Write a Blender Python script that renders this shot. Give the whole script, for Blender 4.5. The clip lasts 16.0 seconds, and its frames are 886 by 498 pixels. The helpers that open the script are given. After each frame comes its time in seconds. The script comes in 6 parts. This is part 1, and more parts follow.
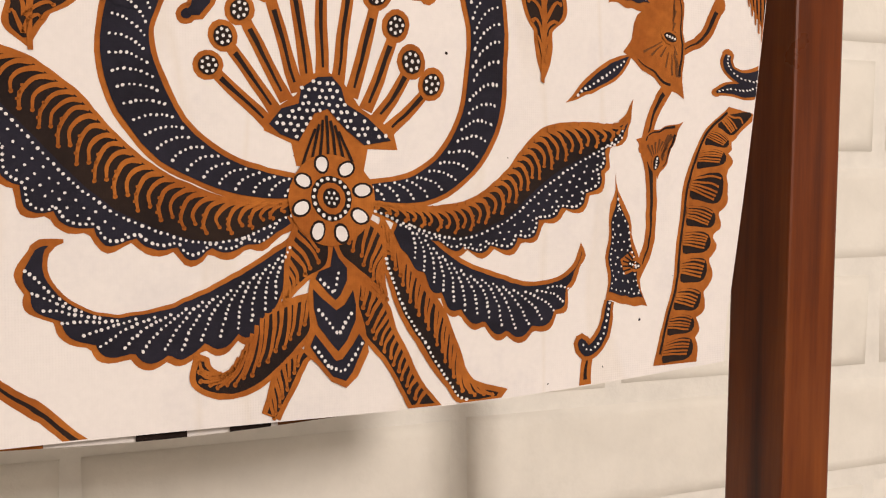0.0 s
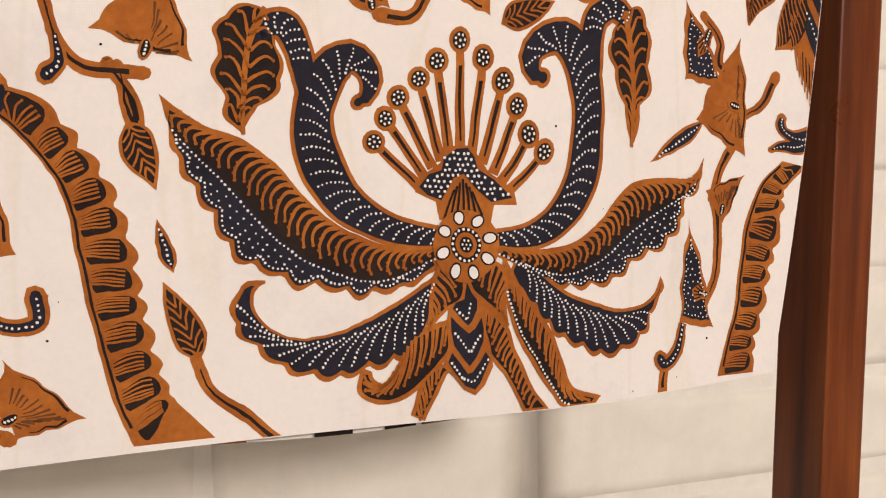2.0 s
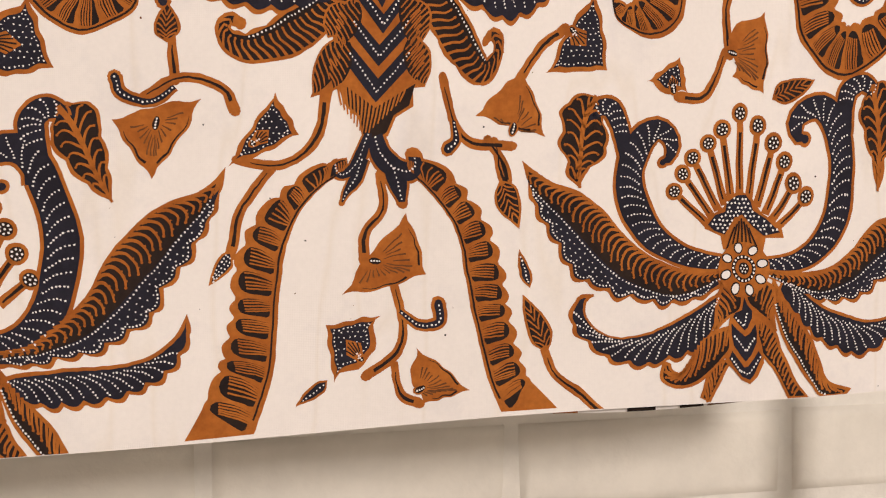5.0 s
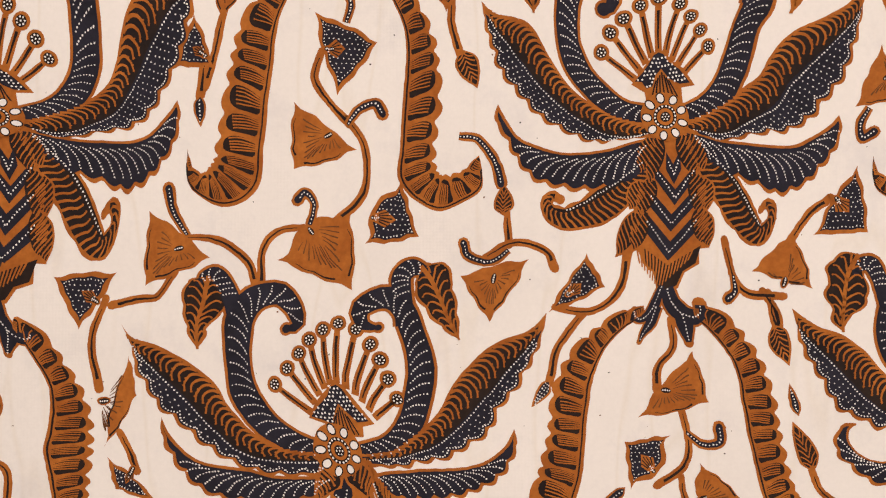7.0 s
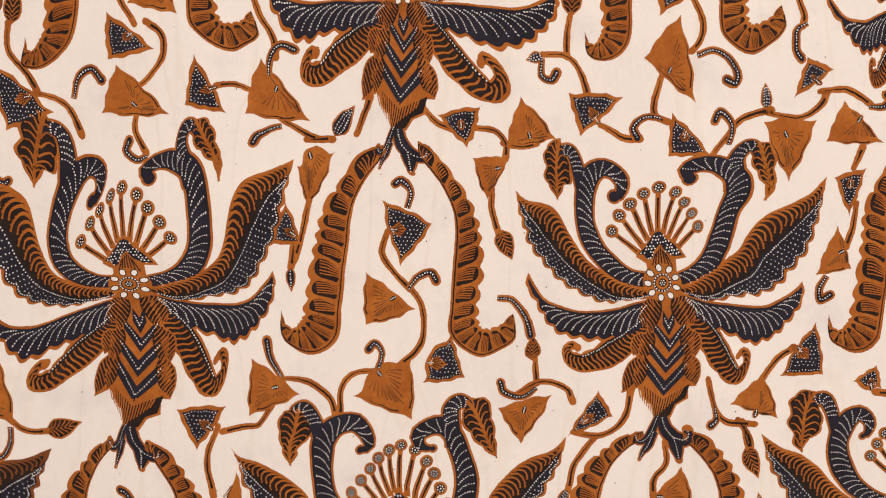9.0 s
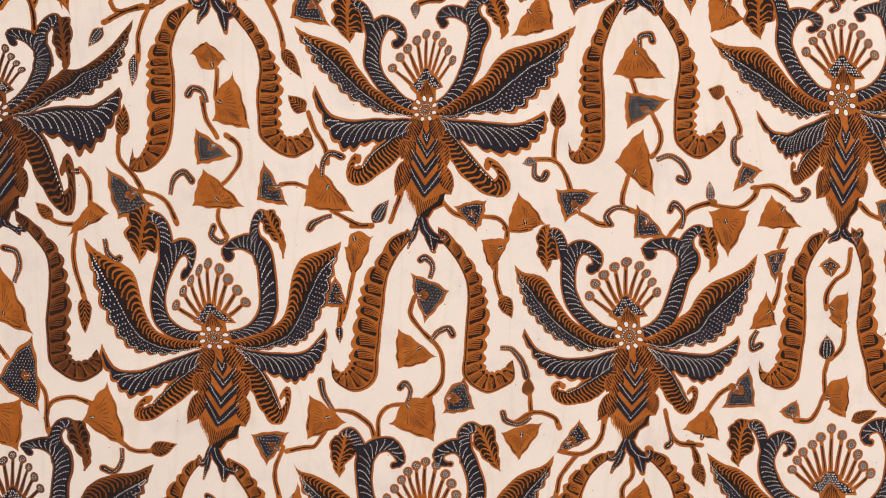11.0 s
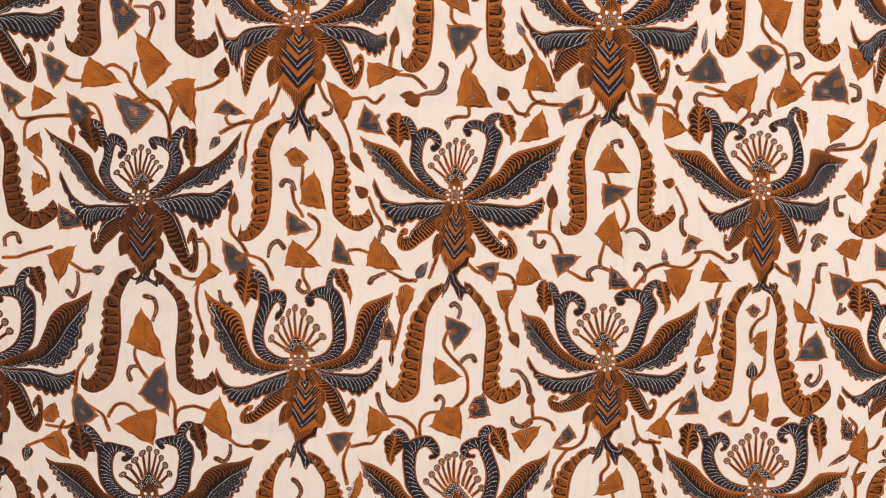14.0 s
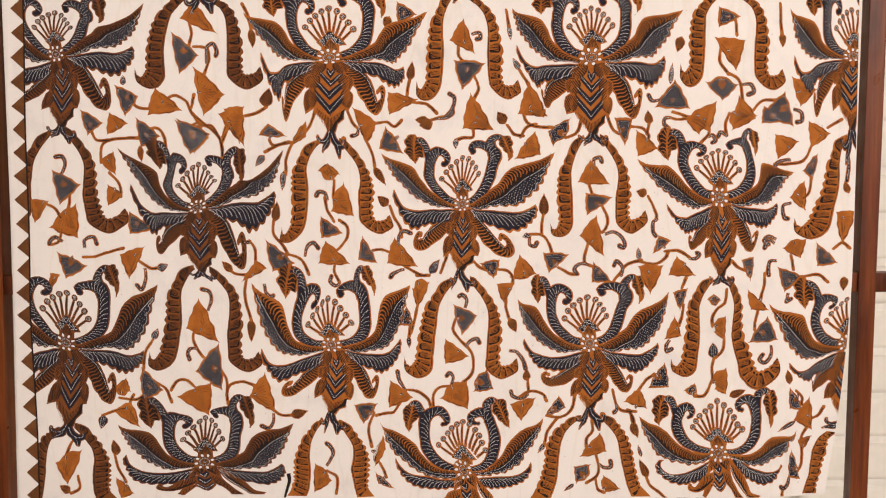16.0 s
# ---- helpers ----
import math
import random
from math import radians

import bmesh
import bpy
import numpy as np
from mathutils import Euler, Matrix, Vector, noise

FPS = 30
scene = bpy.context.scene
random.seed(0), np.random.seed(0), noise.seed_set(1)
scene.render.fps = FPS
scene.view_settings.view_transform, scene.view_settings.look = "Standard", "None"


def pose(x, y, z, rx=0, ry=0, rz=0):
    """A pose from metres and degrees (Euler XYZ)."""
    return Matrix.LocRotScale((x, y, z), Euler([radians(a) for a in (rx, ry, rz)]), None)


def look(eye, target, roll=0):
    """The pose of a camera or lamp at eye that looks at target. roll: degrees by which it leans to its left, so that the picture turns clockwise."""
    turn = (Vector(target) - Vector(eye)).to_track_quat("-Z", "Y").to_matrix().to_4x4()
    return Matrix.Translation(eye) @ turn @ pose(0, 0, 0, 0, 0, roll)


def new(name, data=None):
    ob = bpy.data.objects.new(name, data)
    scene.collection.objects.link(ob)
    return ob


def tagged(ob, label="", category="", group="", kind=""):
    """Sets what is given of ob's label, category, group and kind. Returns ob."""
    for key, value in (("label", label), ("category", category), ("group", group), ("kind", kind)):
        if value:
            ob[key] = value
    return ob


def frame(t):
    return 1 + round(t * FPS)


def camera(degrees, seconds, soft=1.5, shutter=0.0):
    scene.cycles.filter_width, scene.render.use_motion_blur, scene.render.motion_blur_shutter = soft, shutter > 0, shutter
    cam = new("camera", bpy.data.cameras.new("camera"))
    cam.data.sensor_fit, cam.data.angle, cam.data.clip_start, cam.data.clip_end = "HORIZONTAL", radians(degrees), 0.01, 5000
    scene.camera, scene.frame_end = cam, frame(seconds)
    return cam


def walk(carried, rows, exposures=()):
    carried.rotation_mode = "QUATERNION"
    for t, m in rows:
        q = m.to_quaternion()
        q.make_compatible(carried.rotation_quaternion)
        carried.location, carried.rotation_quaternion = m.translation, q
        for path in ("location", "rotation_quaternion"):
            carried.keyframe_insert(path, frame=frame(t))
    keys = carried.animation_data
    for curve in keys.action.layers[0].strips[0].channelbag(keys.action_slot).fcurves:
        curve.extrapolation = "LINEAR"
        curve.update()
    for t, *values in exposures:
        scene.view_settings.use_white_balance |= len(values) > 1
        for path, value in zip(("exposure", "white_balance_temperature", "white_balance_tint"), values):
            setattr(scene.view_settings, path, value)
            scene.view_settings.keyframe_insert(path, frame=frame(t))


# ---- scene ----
cam = camera(42.2, 16.0, 1.15)
PATH = [
    (0, (0.061, -0.304, 0.858), (0.928, 1.493, 0.722), 0.3),
    (0.5, (0.033, -0.322, 0.869), (0.931, 1.458, 0.715), 0.4),
    (1, (0.007, -0.339, 0.876), (0.921, 1.432, 0.709), 0.5),
    (1.5, (0.0, -0.347, 0.886), (0.881, 1.44, 0.711), 0.5),
    (2, (-0.002, -0.364, 0.884), (0.823, 1.45, 0.71), 0.5),
    (2.5, (-0.005, -0.39, 0.88), (0.773, 1.446, 0.731), 0.3),
    (3, (-0.019, -0.416, 0.885), (0.689, 1.449, 0.746), 0.2),
    (3.2, (-0.022, -0.425, 0.887), (0.655, 1.45, 0.736), 0.2),
    (5.3, (-0.085, -0.496, 0.906), (0.269, 1.467, 0.76), 0.1),
    (5.5, (-0.086, -0.505, 0.909), (0.196, 1.47, 0.772), 0.3),
    (6, (-0.102, -0.53, 0.91), (0.069, 1.46, 0.807), -0.1),
    (6.5, (-0.114, -0.56, 0.935), (-0.039, 1.437, 0.872), -0.2),
    (7, (-0.118, -0.598, 0.943), (-0.114, 1.402, 0.906), -0.0),
    (7.5, (-0.123, -0.632, 0.971), (-0.145, 1.367, 0.908), 0.1),
    (8, (-0.124, -0.675, 1.009), (-0.172, 1.323, 0.935), 0.1),
    (8.5, (-0.127, -0.714, 1.05), (-0.178, 1.282, 0.934), -0.1),
    (9, (-0.138, -0.743, 1.091), (-0.154, 1.249, 0.911), -0.0),
    (9.2, (-0.122, -0.764, 1.087), (-0.184, 1.23, 0.946), -0.1),
    (11.3, (-0.141, -0.976, 1.201), (-0.173, 1.009, 0.956), -0.2),
    (11.5, (-0.139, -0.997, 1.204), (-0.174, 0.989, 0.972), -0.1),
    (12, (-0.129, -1.041, 1.21), (-0.18, 0.945, 0.985), -0.1),
    (12.5, (-0.135, -1.079, 1.23), (-0.192, 0.906, 0.995), -0.1),
    (13, (-0.139, -1.143, 1.254), (-0.201, 0.842, 1.015), -0.3),
    (13.5, (-0.146, -1.21, 1.27), (-0.205, 0.775, 1.029), -0.3),
    (14, (-0.144, -1.281, 1.276), (-0.206, 0.706, 1.051), -0.3),
    (14.5, (-0.149, -1.341, 1.291), (-0.231, 0.644, 1.058), -0.3),
    (15, (-0.148, -1.402, 1.306), (-0.242, 0.582, 1.068), -0.4),
    (15.5, (-0.141, -1.463, 1.308), (-0.233, 0.521, 1.066), -0.5),
    (16, (-0.127, -1.522, 1.311), (-0.217, 0.462, 1.076), -0.6),
]
walk(cam, [(t, look(eye, target, roll)) for t, eye, target, roll in PATH])
KEY_WATTS, FILL_WATTS = 60.5, 11

# ---- light ----
world = bpy.data.worlds.new("room_air")
world.use_nodes = True
world.node_tree.nodes["Background"].inputs[0].default_value = (1.0, 0.93, 0.86, 1)
world.node_tree.nodes["Background"].inputs[1].default_value = 0.04
scene.world = world


def area_lamp(name, eye, target, w, h, watts, colour):
    data = bpy.data.lights.new(name, "AREA")
    data.shape, data.size, data.size_y, data.energy, data.color = "RECTANGLE", w, h, watts, colour
    ob = new(name, data)
    ob.matrix_world = look(eye, target)
    return ob


# a lamp in front of the stand, a little to the right and above the lens, and two unseen soft lamps added under the
# ceiling as fill
area_lamp("key_lamp", (0.72, -3.1, 1.92), (-0.1, 0, 0.95), 0.34, 0.34, KEY_WATTS, (1.0, 0.89, 0.825))
area_lamp("added_fill_lamp", (-0.9, -1.7, 2.72), (-0.9, -1.7, 0), 1.1, 1.1, FILL_WATTS, (1.0, 0.90, 0.85))
area_lamp("added_fill_lamp", (1.1, -1.7, 2.72), (1.1, -1.7, 0), 1.1, 1.1, FILL_WATTS, (1.0, 0.90, 0.85))


# ---- materials ----
def mat(name):
    m = bpy.data.materials.new(name)
    m.use_nodes = True
    nt = m.node_tree
    return m, nt, nt.nodes["Principled BSDF"]


def node(nt, kind, **props):
    n = nt.nodes.new(kind)
    for k, v in props.items():
        if k == "blend_type":
            n.blend_type = v
        elif k == "data_type":
            n.data_type = v
        elif k == "wave_type":
            n.wave_type = v
        elif k == "bands_direction":
            n.bands_direction = v
    return n


def noise_node(nt, scale, detail=4.0, rough=0.55, stretch=(1, 1, 1)):
    co = node(nt, "ShaderNodeTexCoord")
    mp = node(nt, "ShaderNodeMapping")
    mp.inputs["Scale"].default_value = stretch
    nz = node(nt, "ShaderNodeTexNoise")
    nz.inputs["Scale"].default_value, nz.inputs["Detail"].default_value, nz.inputs["Roughness"].default_value = scale, detail, rough
    nt.links.new(co.outputs["Object"], mp.inputs["Vector"])
    nt.links.new(mp.outputs["Vector"], nz.inputs["Vector"])
    return nz


def ramp(nt, fac, stops):
    r = node(nt, "ShaderNodeValToRGB")
    while len(r.color_ramp.elements) < len(stops):
        r.color_ramp.elements.new(0.5)
    for e, (p, c) in zip(r.color_ramp.elements, stops):
        e.position, e.color = p, (*c, 1)
    nt.links.new(fac, r.inputs["Fac"])
    return r


def mix(nt, fac, a, b, blend="MULTIPLY"):
    m = node(nt, "ShaderNodeMix", data_type="RGBA", blend_type=blend)
    if isinstance(fac, float):
        m.inputs[0].default_value = fac
    else:
        nt.links.new(fac, m.inputs[0])
    nt.links.new(a, m.inputs[6])
    nt.links.new(b, m.inputs[7])
    return m.outputs[2]


def weave_bump(nt, bsdf, strength=0.10):
    """Plain weave of fine cotton with slight creases."""
    co = node(nt, "ShaderNodeTexCoord")
    heights = []
    for axis in ("X", "Z"):
        w = node(nt, "ShaderNodeTexWave", bands_direction=axis)
        w.inputs["Scale"].default_value, w.inputs["Distortion"].default_value = 420, 1.5
        w.inputs["Detail"].default_value = 1.0
        nt.links.new(co.outputs["Object"], w.inputs["Vector"])
        heights.append(w)
    add = node(nt, "ShaderNodeMath")
    add.operation = "ADD"
    nt.links.new(heights[0].outputs["Fac"], add.inputs[0])
    nt.links.new(heights[1].outputs["Fac"], add.inputs[1])
    b1 = node(nt, "ShaderNodeBump")
    b1.inputs["Strength"].default_value, b1.inputs["Distance"].default_value = strength, 0.0002
    nt.links.new(add.outputs[0], b1.inputs["Height"])
    crease = noise_node(nt, 9, 5, 0.6, (1, 1, 0.45))
    b2 = node(nt, "ShaderNodeBump")
    b2.inputs["Strength"].default_value, b2.inputs["Distance"].default_value = 0.35, 0.006
    nt.links.new(crease.outputs["Fac"], b2.inputs["Height"])
    nt.links.new(b1.outputs["Normal"], b2.inputs["Normal"])
    nt.links.new(b2.outputs["Normal"], bsdf.inputs["Normal"])


def dyed(name, light, dark, scale=60, fine=380, lo=0.35, hi=0.7, rough=0.85, fleck=0.78):
    """Dyed cotton: cloudy colour at two scales over the weave."""
    m, nt, bsdf = mat(name)
    big, small = noise_node(nt, scale, 4), noise_node(nt, fine, 3)
    a = ramp(nt, big.outputs["Fac"], [(lo, dark), (hi, light)])
    b = ramp(nt, small.outputs["Fac"], [(0.3, (fleck, fleck, fleck)), (0.7, (1, 1, 1))])
    nt.links.new(mix(nt, 1.0, a.outputs["Color"], b.outputs["Color"]), bsdf.inputs["Base Color"])
    bsdf.inputs["Roughness"].default_value = rough
    bsdf.inputs["Specular IOR Level"].default_value = 0.2
    weave_bump(nt, bsdf)
    return m


def stained(m):
    """Faint grey-blue blotches and long creases of dye that crept under the wax."""
    nt, bsdf = m.node_tree, m.node_tree.nodes["Principled BSDF"]
    base = bsdf.inputs["Base Color"].links[0].from_socket
    blotch, vein = noise_node(nt, 22, 6, 0.7), noise_node(nt, 5, 3, 0.5, (3, 1, 0.5))
    c1 = ramp(nt, blotch.outputs["Fac"], [(0.52, (1, 1, 1)), (0.74, (0.89, 0.895, 0.925))])
    c2 = ramp(nt, vein.outputs["Fac"], [(0.485, (1, 1, 1)), (0.50, (0.965, 0.95, 0.92)), (0.515, (1, 1, 1))])
    one = mix(nt, 1.0, base, c1.outputs["Color"])
    nt.links.new(mix(nt, 1.0, one, c2.outputs["Color"]), bsdf.inputs["Base Color"])
    return m


COTTON = dyed("cream_cotton", (0.875, 0.825, 0.79), (0.825, 0.775, 0.74), 9, 500, 0.3, 0.7, fleck=0.965)
stained(COTTON)
BROWN = dyed("soga_brown_dye", (0.50, 0.160, 0.026), (0.37, 0.105, 0.016), 55, 420)
BLACK = dyed("brown_black_dye", (0.030, 0.017, 0.012), (0.017, 0.010, 0.009), 60, 400)
NAVY = dyed("indigo_dye", (0.024, 0.022, 0.036), (0.016, 0.014, 0.022), 60, 400)
WHITE = dyed("undyed_white_dots", (0.84, 0.80, 0.78), (0.78, 0.74, 0.72), 120, 600, fleck=0.95)
DEEP = dyed("deep_soga_brown_dye", (0.27, 0.085, 0.020), (0.17, 0.052, 0.014), 40, 400)
SEPIA = dyed("dark_brown_dye", (0.20, 0.075, 0.022), (0.13, 0.048, 0.016), 60, 400)


def varnished_wood():
    m, nt, bsdf = mat("varnished_red_brown_wood")
    grain = noise_node(nt, 60, 6, 0.65, (1, 1, 0.06))
    broad = noise_node(nt, 9, 4, 0.5, (1, 1, 0.35))
    a = ramp(nt, grain.outputs["Fac"], [(0.32, (0.06, 0.012, 0.003)), (0.52, (0.175, 0.037, 0.006)), (0.72, (0.30, 0.080, 0.013))])
    b = ramp(nt, broad.outputs["Fac"], [(0.3, (0.62, 0.62, 0.62)), (0.7, (1, 1, 1))])
    nt.links.new(mix(nt, 1.0, a.outputs["Color"], b.outputs["Color"]), bsdf.inputs["Base Color"])
    smear = noise_node(nt, 30, 5)
    r = ramp(nt, smear.outputs["Fac"], [(0.3, (0.27, 0.27, 0.27)), (0.7, (0.48, 0.48, 0.48))])
    nt.links.new(r.outputs["Color"], bsdf.inputs["Roughness"])
    bsdf.inputs["Specular IOR Level"].default_value = 0.3
    bump = node(nt, "ShaderNodeBump")
    bump.inputs["Strength"].default_value, bump.inputs["Distance"].default_value = 0.25, 0.0006
    nt.links.new(grain.outputs["Fac"], bump.inputs["Height"])
    nt.links.new(bump.outputs["Normal"], bsdf.inputs["Normal"])
    return m


WOOD = varnished_wood()


def painted(name, base, dark, scale=6, bump_scale=35, depth=0.004, rough=0.6):
    m, nt, bsdf = mat(name)
    big, small = noise_node(nt, scale, 5), noise_node(nt, bump_scale, 6, 0.6)
    a = ramp(nt, big.outputs["Fac"], [(0.3, dark), (0.7, base)])
    b = ramp(nt, small.outputs["Fac"], [(0.25, (0.9, 0.9, 0.9)), (0.6, (1, 1, 1))])
    nt.links.new(mix(nt, 1.0, a.outputs["Color"], b.outputs["Color"]), bsdf.inputs["Base Color"])
    bsdf.inputs["Roughness"].default_value = rough
    bump = node(nt, "ShaderNodeBump")
    bump.inputs["Strength"].default_value, bump.inputs["Distance"].default_value = 0.5, depth
    nt.links.new(small.outputs["Fac"], bump.inputs["Height"])
    nt.links.new(bump.outputs["Normal"], bsdf.inputs["Normal"])
    return m


BRICK_PAINT = painted("cream_painted_brick", (0.92, 0.885, 0.805), (0.87, 0.825, 0.735), 5, 28, 0.003)
JOINT_PAINT = painted("cream_painted_joint", (0.91, 0.88, 0.81), (0.87, 0.835, 0.76), 8, 60, 0.002)
PLASTER = painted("white_plaster", (0.80, 0.78, 0.74), (0.76, 0.74, 0.70), 3, 90, 0.001)
TILE = painted("pale_floor_tile", (0.55, 0.51, 0.46), (0.48, 0.44, 0.39), 3, 120, 0.0005, 0.3)


# ---- mesh helpers ----
def link_mesh(name, bm, material, parent=None, label=""):
    me = bpy.data.meshes.new(name)
    bm.to_mesh(me)
    bm.free()
    me.materials.append(material)
    ob = new(name, me)
    if parent:
        ob.parent = parent
    return tagged(ob, label)


def box(lo, hi, bevel=0.0):
    bm = bmesh.new()
    bmesh.ops.create_cube(bm, size=1)
    for v in bm.verts:
        v.co = Vector([l + (h - l) * (c + 0.5) for l, h, c in zip(lo, hi, v.co)])
    if bevel:
        bmesh.ops.bevel(bm, geom=bm.edges[:], offset=bevel, segments=2, affect="EDGES", profile=0.6)
    return bm


part = link_mesh

# ---- room ----
WALL_Y = 0.25
tagged(link_mesh("floor", box((-3, -5, -0.1), (3, 0.45, 0)), TILE), "pale tiled floor below the stand", "floor", kind="structure")
tagged(link_mesh("ceiling", box((-3, -5, 2.8), (3, 0.45, 2.9)), PLASTER), "plain white plaster ceiling", "ceiling", kind="structure")
tagged(link_mesh("wall_west", box((-3.1, -5, -0.1), (-3, 0.45, 2.9)), PLASTER), "plain white plaster wall", "wall", kind="structure")
tagged(link_mesh("wall_east", box((3, -5, -0.1), (3.1, 0.45, 2.9)), PLASTER), "plain white plaster wall", "wall", kind="structure")
tagged(link_mesh("wall_south", box((-3.1, -5.1, -0.1), (3.1, -5, 2.9)), PLASTER), "plain white plaster wall", "wall", kind="structure")
wall_north = tagged(link_mesh("wall_north", box((-3, WALL_Y + 0.004, 0), (3, 0.45, 2.8)), JOINT_PAINT),
                    "cream painted brick wall with shallow joints", "wall", kind="structure")


# ---- the wooden stand ----
stand = tagged(new("display_stand"), "red-brown varnished wooden batik display stand against a brick wall", "display stand")
def leaning(bm, slope, z0):
    for v in bm.verts:
        v.co.x += slope * (v.co.z - z0)
    return bm


for x0, x1, slope in ((0.3575, 0.3805, 0.007), (-0.832, -0.810, 0.03)):
    part("post", leaning(box((x0, 0.018, 0.04), (x1, 0.050, 1.80), 0.0012), slope, 0.95), WOOD, stand)
    part("foot", box((x0 - 0.028, -0.17, 0.0), (x1 - 0.016, 0.20, 0.045), 0.004), WOOD, stand)
part("middle_rail", box((-0.86, 0.024, 1.0665), (0.410, 0.042, 1.093), 0.0012), WOOD, stand)
part("lower_rail", box((-0.815, 0.024, 0.20), (0.352, 0.042, 0.23), 0.0012), WOOD, stand)
part("top_rail", box((-0.84, 0.019, 1.745), (0.415, 0.049, 1.772), 0.003), WOOD, stand)

# ---- the batik cloth ----
def sheet_y(x, z):
    """Depth of the hanging cloth: slow waves, the sides drawn back a little."""
    y = 0.0022 * math.sin(7.3 * x + 1.1) * math.sin(2.1 * z) + 0.0015 * math.sin(14 * x + 2.3 * z)
    return y + 0.004 + 0.006 * max(0.0, (x - 0.2) / 0.15) ** 2


def hem_z(x):
    return 0.7835 + 0.021 * x + 0.0008 * math.sin(19 * x) + 0.006 * max(0.0, (x - 0.2) / 0.12) ** 2 / (1 + max(0.0, (x - 0.2) / 0.12) ** 2)


def right_x(z):
    f = min(1.0, max(0.0, (z - 0.80) / 0.33))
    return 0.319 + 0.0285 * f * (2 - f) - 0.002 * max(0.0, (z - 1.3) / 0.2)


def left_x(z):
    return -0.7855 + 0.0015 * math.sin(7 * z) + 0.026 * (z - 1.1)


def sheet(nx, nz, lift, dz, dl, dr):
    bm = bmesh.new()
    rows = []
    for j in range(nz + 1):
        row = []
        for i in range(nx + 1):
            u, v = i / nx, j / nz
            z = 0.79 + v * 0.985
            x = (left_x(z) + dl) * (1 - u) + (right_x(z) + dr) * u
            zz = z + (hem_z(x) + dz - 0.79) * (1 - v) ** 2
            row.append(bm.verts.new((x, sheet_y(x, zz) + lift, zz)))
        rows.append(row)
    for j in range(nz):
        for i in range(nx):
            f = bm.faces.new((rows[j][i], rows[j][i + 1], rows[j + 1][i + 1], rows[j + 1][i]))
            f.smooth = True
    return bm


cloth = tagged(link_mesh("batik_cloth", sheet(80, 70, 0, 0, 0, 0), COTTON),
               "cream cotton batik cloth with brown and indigo winged flowers", "batik cloth")


# ---- dye: flat coloured areas laid on the cloth, each layer a hair above the last ----
MATS = (COTTON, BROWN, BLACK, NAVY, WHITE, SEPIA, DEEP)
C_, B_, K_, N_, W_, S_, D_ = range(7)
LIFT = 0.0001


def spline(pts, n):
    """Points on a smooth curve through pts, evenly spread over its spans."""
    p = [np.array(q, float) for q in pts]
    if len(p) == 2:
        return [p[0] + (p[1] - p[0]) * i / (n - 1) for i in range(n)]
    p = [2 * p[0] - p[1]] + p + [2 * p[-1] - p[-2]]
    d = [0.0]
    for a, b in zip(p[1:-2], p[2:-1]):
        d.append(d[-1] + np.linalg.norm((b - a)[:2]) + 1e-6)
    out = []
    for i in range(n):
        w = d[-1] * i / (n - 1)
        k = min(max(0, int(np.searchsorted(d, w, side="right")) - 1), len(d) - 2)
        f = (w - d[k]) / (d[k + 1] - d[k])
        a, b, c, e = p[k], p[k + 1], p[k + 2], p[k + 3]
        out.append(0.5 * (2 * b + (c - a) * f + (2 * a - 5 * b + 4 * c - e) * f * f + (3 * b - a - 3 * c + e) * f ** 3))
    return out


def inside(pt, poly):
    x, y, hit = pt[0], pt[1], False
    for (x0, y0), (x1, y1) in zip(poly, poly[1:] + poly[:1]):
        if (y0 > y) != (y1 > y) and x < (x1 - x0) * (y - y0) / (y1 - y0) + x0:
            hit = not hit
    return hit


def shrink(poly, k, about):
    return [about + (q - about) * k for q in poly]


def border_x(z):
    return -0.7625 + 0.028 * max(0.0, z - 1.05) - 0.006 * max(0.0, 1.0 - z) + 0.0008 * math.sin(23 * z)


EDGES = (lambda x, z: z - hem_z(x) - 0.0004, lambda x, z: right_x(z) - x - 0.0008)
FIELD = EDGES + (lambda x, z: x - border_x(z),)


